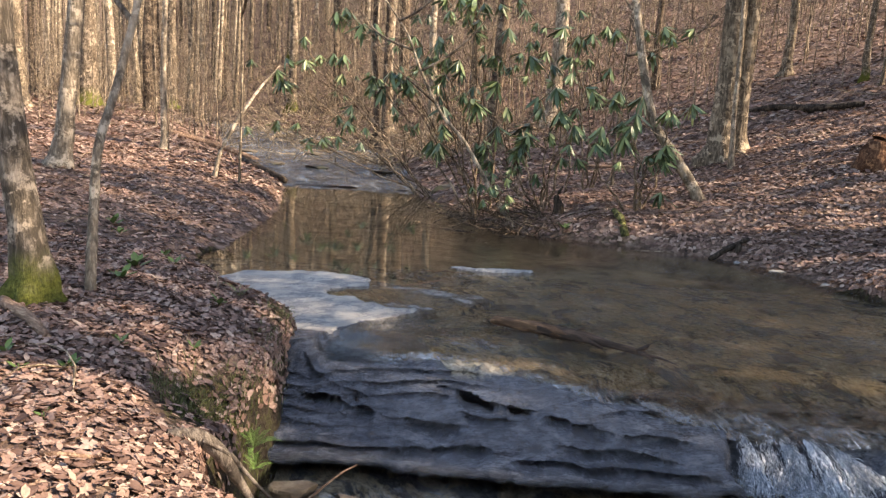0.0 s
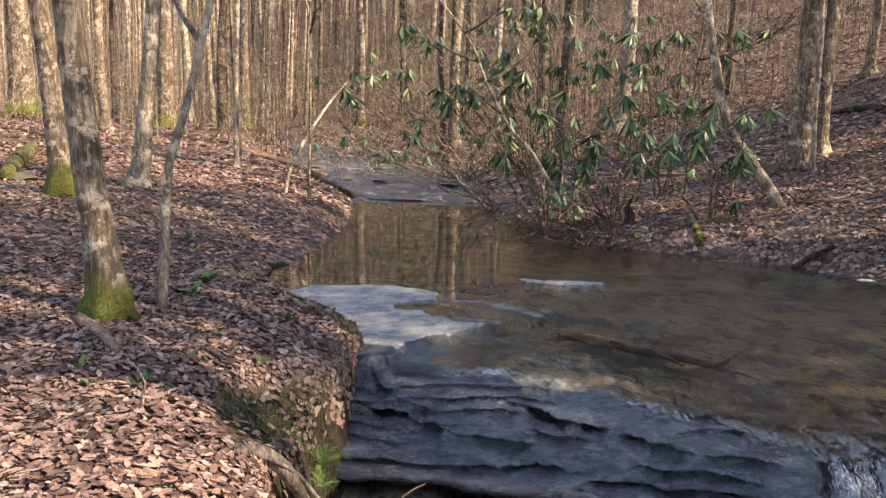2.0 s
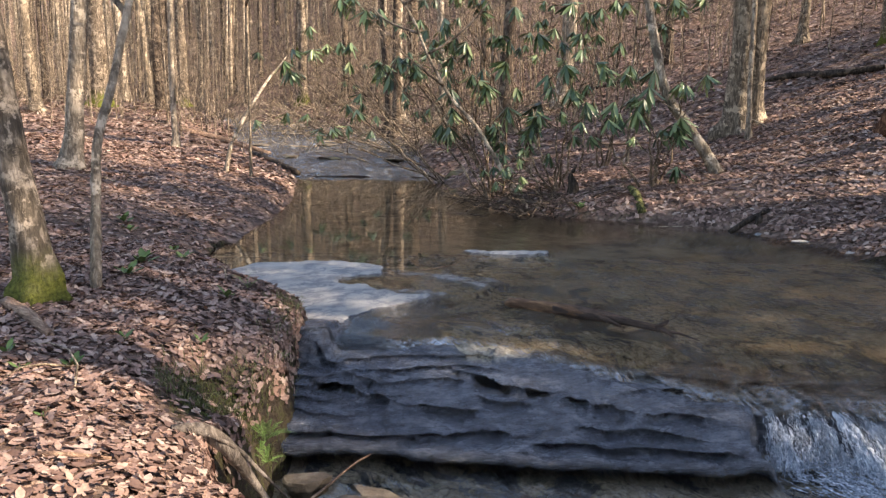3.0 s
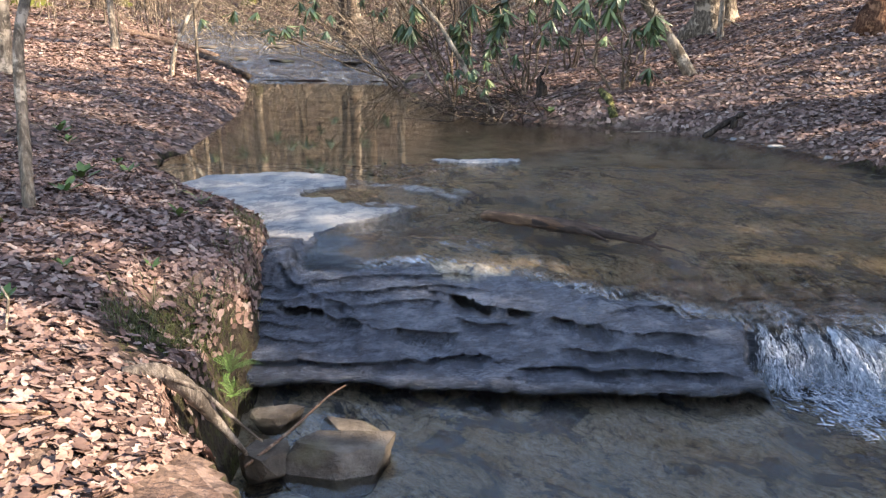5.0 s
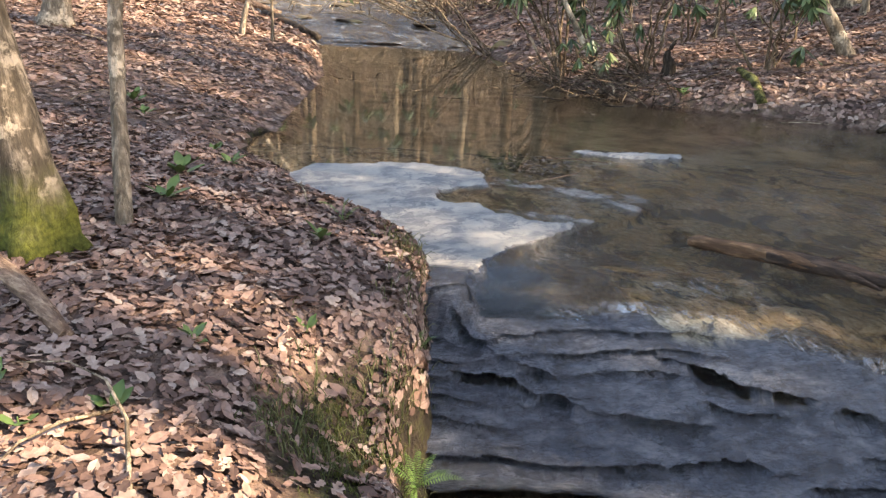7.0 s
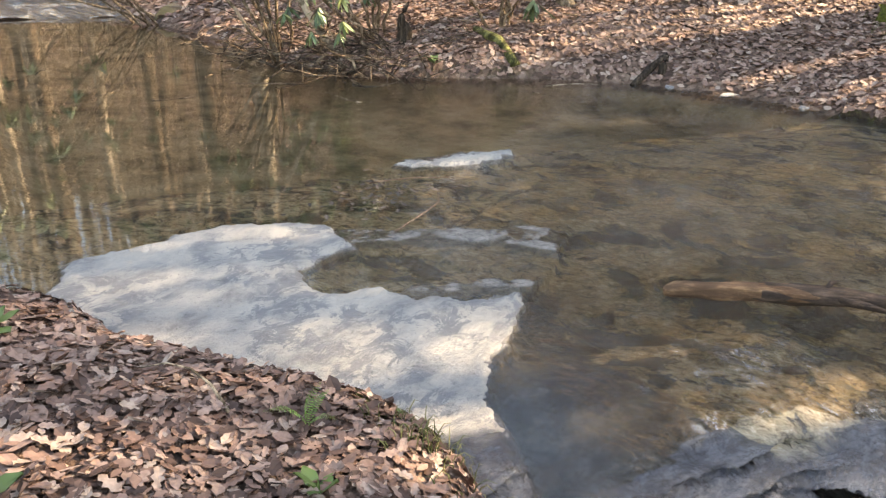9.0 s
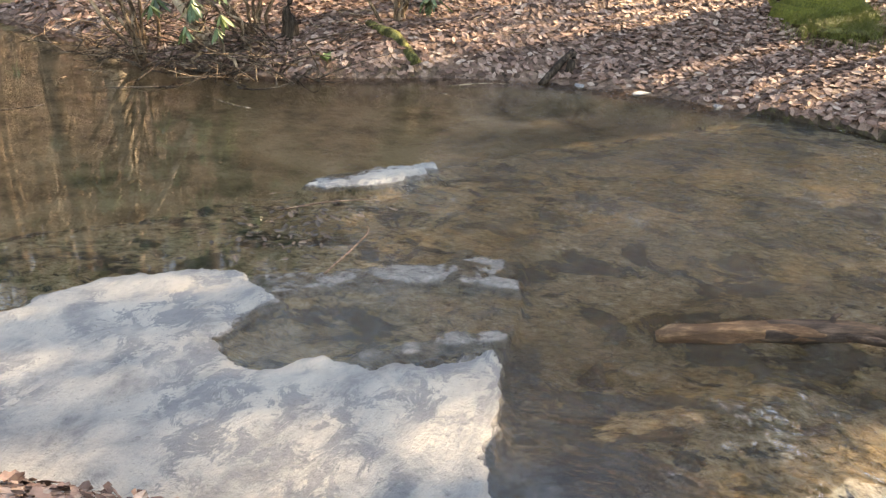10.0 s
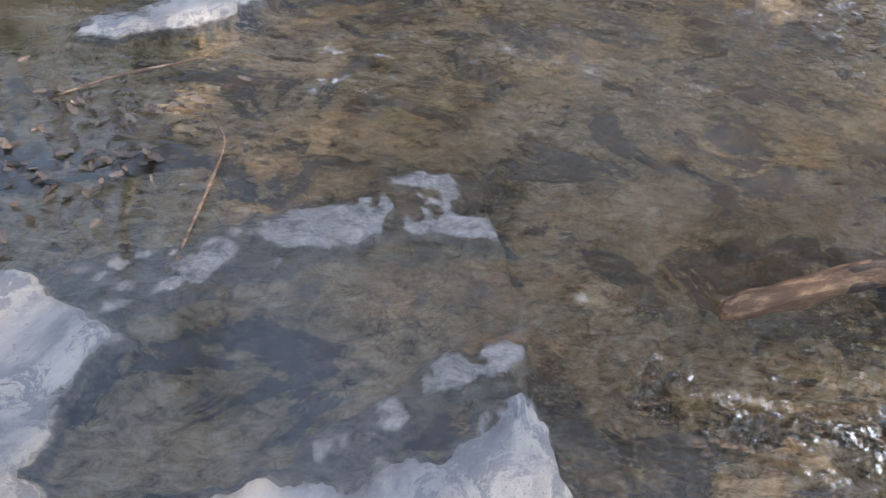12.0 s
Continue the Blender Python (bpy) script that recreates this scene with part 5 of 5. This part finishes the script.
log_thing("twig", [(-0.42, 4.95, -0.58), (-0.22, 5.15, -0.48), (-0.05, 5.45, -0.40), (0.02, 5.62, -0.42)], [0.010, 0.009, 0.007, 0.004], M_DEADWOOD, "thin yellowed twig leaning on the stones", "stick", 12)
log_thing("dark_log", [on(-7.2, 23.2, 0.08), on(-6.7, 22.4, 0.10), (-5.2, 21.0, 0.12)], [0.10, 0.11, 0.08], M_DARKWOOD, "dark log sliding into the stream", "log", 13)
log_thing("mossy_log", [on(-13.0, 18.5, 0.1), on(-10.8, 15.2, 0.12), on(-9.4, 13.2, 0.08)], [0.16, 0.17, 0.12], M_MOSSLOG, "fallen log with yellow-green moss", "log", 14)
log_thing("pale_log", [on(-10.5, 25.0, 0.1), on(-8.6, 25.4, 0.15), (-7.4, 25.2, 0.35)], [0.11, 0.10, 0.07], M_DEADWOOD, "pale dead trunk lying at the stream's edge", "log", 15)
log_thing("twig", [(-0.28, 9.45, 0.0), (-0.05, 9.62, 0.015), (0.18, 9.80, 0.03), (0.22, 9.95, 0.05)], [0.006, 0.006, 0.005, 0.003], M_DEADWOOD, "thin twig caught in the shallows", "stick", 16)
log_thing("twig", [(-0.15, 10.45, 0.0), (0.15, 10.42, 0.02), (0.5, 10.35, 0.01)], [0.006, 0.006, 0.003], M_DEADWOOD, "thin twig floating by the rock", "stick", 17)
tree(8.7, 12.6, 0.32, 18, (0, 0), (0.03, 0.03), M_BARK_FOOT, "big tree with a broad mossy foot on the slope", 77, 2.4)
boulder("boulder", on(8.0, 11.8, -0.02), (0.6, 0.45, 0.22), "moss-covered mound at the foot of a tree", 78, 30, "rock", M_MOSSLOG)

# ---- ferns and small green plants ----
def mat_green(name, a, c):
    n = Nodes(name)
    r = n.add("ShaderNodeNewGeometry").outputs["Random Per Island"]
    return n.done(n.ramp(r, (0.0, a), (1.0, c)), 0.5, None, 0.35)


M_FERN = mat_green("fern_green", (0.07, 0.15, 0.03), (0.17, 0.28, 0.07))
M_SEEDLING = mat_green("seedling_green", (0.05, 0.10, 0.03), (0.13, 0.20, 0.06))
M_GRASS = mat_green("dry_grass", (0.05, 0.07, 0.02), (0.20, 0.19, 0.08))
M_MOSS = mat_green("moss_tuft", (0.05, 0.065, 0.012), (0.15, 0.17, 0.035))


def frond(length, seed, pairs=20):
    g = np.random.default_rng(seed)
    t = np.linspace(0, 1, pairs)
    spine = np.stack([length * (t * 0.85), 0 * t, length * (0.75 * t - 0.62 * t * t)], 1)
    pieces = [tube(spine, np.linspace(0.003, 0.001, pairs), 4, 0, seed)]
    T, F = BLADE
    for k in range(1, pairs):
        w = length * 0.11 * math.sin(math.pi * (0.12 + 0.86 * t[k])) ** 0.8
        for side in (-1, 1):
            A = np.array([0.35, side * 0.9, -0.15 + 0.1 * g.normal()])
            A /= np.linalg.norm(A)
            B = np.array([1.0, 0, 0]) - A * A[0]
            pieces.append((spine[k] + w * ((T[:, :1] + 0.5) * A + 1.1 * T[:, 1:2] * B + T[:, 2:] * (0, 0, 0.3)), F))
    V, F = join(pieces)
    return raw_mesh("frond", V, F, M_FERN, True)


FRONDS = [frond(1.0, s) for s in range(4)]


def fern(at, count, length, label, seed, lean=0.0):
    g = np.random.default_rng(seed)
    root = new("fern")
    root.location = at
    for k in range(count):
        f = part("frond", FRONDS[k % 4], root)
        f.rotation_euler = (g.normal() * 0.15, -0.35 + g.normal() * 0.3 + lean, k * 6.283 / count + g.normal() * 0.3)
        f.scale = (length * g.uniform(0.75, 1.15),) * 3
    return tagged(root, label, "fern")


fern((-0.72, 5.66, -0.38), 11, 0.23, "bright green fern growing from the bank's foot", 1)
fern((-0.66, 5.50, -0.46), 9, 0.20, "fresh green fern beside the ledge", 2)
fern(on(-1.38, 7.18, 0.02), 5, 0.22, "small yellow-green fern among the leaves", 3)
fern(on(-0.80, 6.25, -0.05), 4, 0.2, "small fern clinging to the bank", 4)


def seedling(at, leaves, length, label, seed):
    g = np.random.default_rng(seed)
    root = new("seedling")
    root.location = at
    T, F = BEECH
    for k in range(leaves):
        a, up = k * 2.4 + g.random(), g.uniform(0.1, 0.8)
        A = np.array([math.cos(a) * math.cos(up), math.sin(a) * math.cos(up), math.sin(up)])
        B = np.array([-math.sin(a), math.cos(a), 0])
        s = length * g.uniform(0.7, 1.2)
        base = np.array([0, 0, length * 0.4 * g.random()])
        part("leaf", raw_mesh("leaf", base + s * ((T[:, :1] + 0.6) * A + T[:, 1:2] * B + T[:, 2:] * np.cross(A, B)), F, M_SEEDLING, True), root)
    V, F = tube(np.array([(0, 0, -0.03), (0.003, 0, length * 0.3), (0, 0.003, length * 0.6)]), (0.003, 0.003, 0.002), 5)
    part("stalk", raw_mesh("stalk", V, F, M_SEEDLING, True), root)
    return tagged(root, label, "plant", group="seedlings in the leaf litter")


for k, (x, y, n, L) in enumerate([(-1.43, 6.82, 5, 0.13), (-2.44, 8.2, 7, 0.14), (-2.56, 7.6, 7, 0.18), (-2.35, 6.95, 6, 0.16), (-1.64, 4.97, 4, 0.10), (-1.99, 4.9, 4, 0.09), (-1.82, 4.77, 3, 0.09), (-1.57, 5.45, 6, 0.10), (-1.3, 4.2, 3, 0.07), (-1.25, 5.9, 4, 0.08), (-4.4, 10.6, 8, 0.16), (-4.1, 10.2, 7, 0.15), (-1.02, 7.28, 4, 0.06), (-2.7, 8.5, 6, 0.1), (1.9, 14.25, 5, 0.18)]):
    seedling(on(x, y, 0.01), n, 0.75 * L, "small green seedling poking through brown leaves", k)


def tufts(name, label, spots, count, height, material, seed):
    g = np.random.default_rng(seed)
    pieces = []
    for cx, cy, rad in spots:
        for _ in range(count):
            x, y = cx + g.normal() * rad, cy + g.normal() * rad
            z, a, L = ground_z(x, y), g.random() * 6.28, height * g.uniform(0.5, 1.3)
            d = np.array([math.cos(a), math.sin(a), 0]) * L * g.uniform(0.3, 0.8)
            P = bez((x, y, z - 0.01), (x + d[0] * 0.3, y + d[1] * 0.3, z + L), (x + d[0], y + d[1], z + L * g.uniform(0.2, 0.8)), 4)
            pieces.append(tube(P, (0.003, 0.0028, 0.002, 0.0006), 3, 0, 1, False))
    V, F = join(pieces)
    return tagged(new(name, raw_mesh(name, V, F, material, True)), label, "grass", kind="stuff")


tufts("grass_tuft", "sparse dull grass on the hollow of the bank", [(-0.95, 5.5, 0.16), (-0.8, 5.9, 0.10), (-1.1, 5.25, 0.10), (-0.85, 6.6, 0.12), (-0.95, 7.1, 0.10)], 110, 0.12, M_GRASS, 1)
tufts("moss_tuft", "shaggy green moss on the mound by the tree", [(8.0, 11.8, 0.35), (7.8, 11.7, 0.2), (8.3, 12.1, 0.25)], 700, 0.26, M_MOSS, 5)
tufts("moss_tuft", "low green moss cushions on the bank", [(-1.05, 5.42, 0.10), (-0.9, 5.7, 0.10), (-1.30, 7.72, 0.06), (-1.1, 7.4, 0.05), (-0.85, 5.2, 0.12)], 380, 0.025, M_MOSS, 2)

# ---- drifted leaves in the shallows ----
M_SODDEN = mat_leafy("sodden_leaf", ((0.0, (0.03, 0.022, 0.016)), (0.6, (0.085, 0.058, 0.04)), (1.0, (0.20, 0.14, 0.10))), 0.3, 0.5)
g = np.random.default_rng(9)
x, y = -0.15 + 0.27 * g.normal(size=220), 10.12 + 0.24 * g.normal(size=220)
place_leaves("drift_leaves", "sodden brown leaves drifted against the rock", OAK, x, y, 0 * x - 0.004 + 0.016 * g.random(220), 0.050, M_SODDEN, g, 0.2)

# ---- single leaves on the bank beside the path ----
def mat_single():
    n = Nodes("single_leaf")
    c = n.ramp(n.add("ShaderNodeObjectInfo").outputs["Random"], *LEAF_STOPS)
    c = n.mix(n.grey(n.noise(45, 3), 0.3, 0.7, 0.0, 0.35), c, (0.06, 0.035, 0.026))
    return n.done(c, 0.62, None, 0.3)


M_SINGLE = mat_single()
LEAVES = []
for k in range(8):
    T, F = (OAK, BEECH)[k % 2]
    W = T * (1, 1, 0.4 + 0.35 * k)
    LEAVES.append(raw_mesh("leaf", W, F, M_SINGLE, False))
for k in range(300):
    x = -2.4 + 1.55 * random.random()
    y = 5.6 + 2.6 * random.random()
    dl, dr = edges(np.array([x]), np.array([y]))
    if dl[0] > -0.02:
        x -= dl[0] + 0.15
    ob = new("leaf", LEAVES[k % 8])
    ob.parent = ground
    s = random.uniform(0.055, 0.10)
    ob.location, ob.scale = on(x, y, 0.03), (s, s, s)
    ob.rotation_euler = (random.gauss(0, 0.3), random.gauss(0, 0.3), random.random() * 6.28)
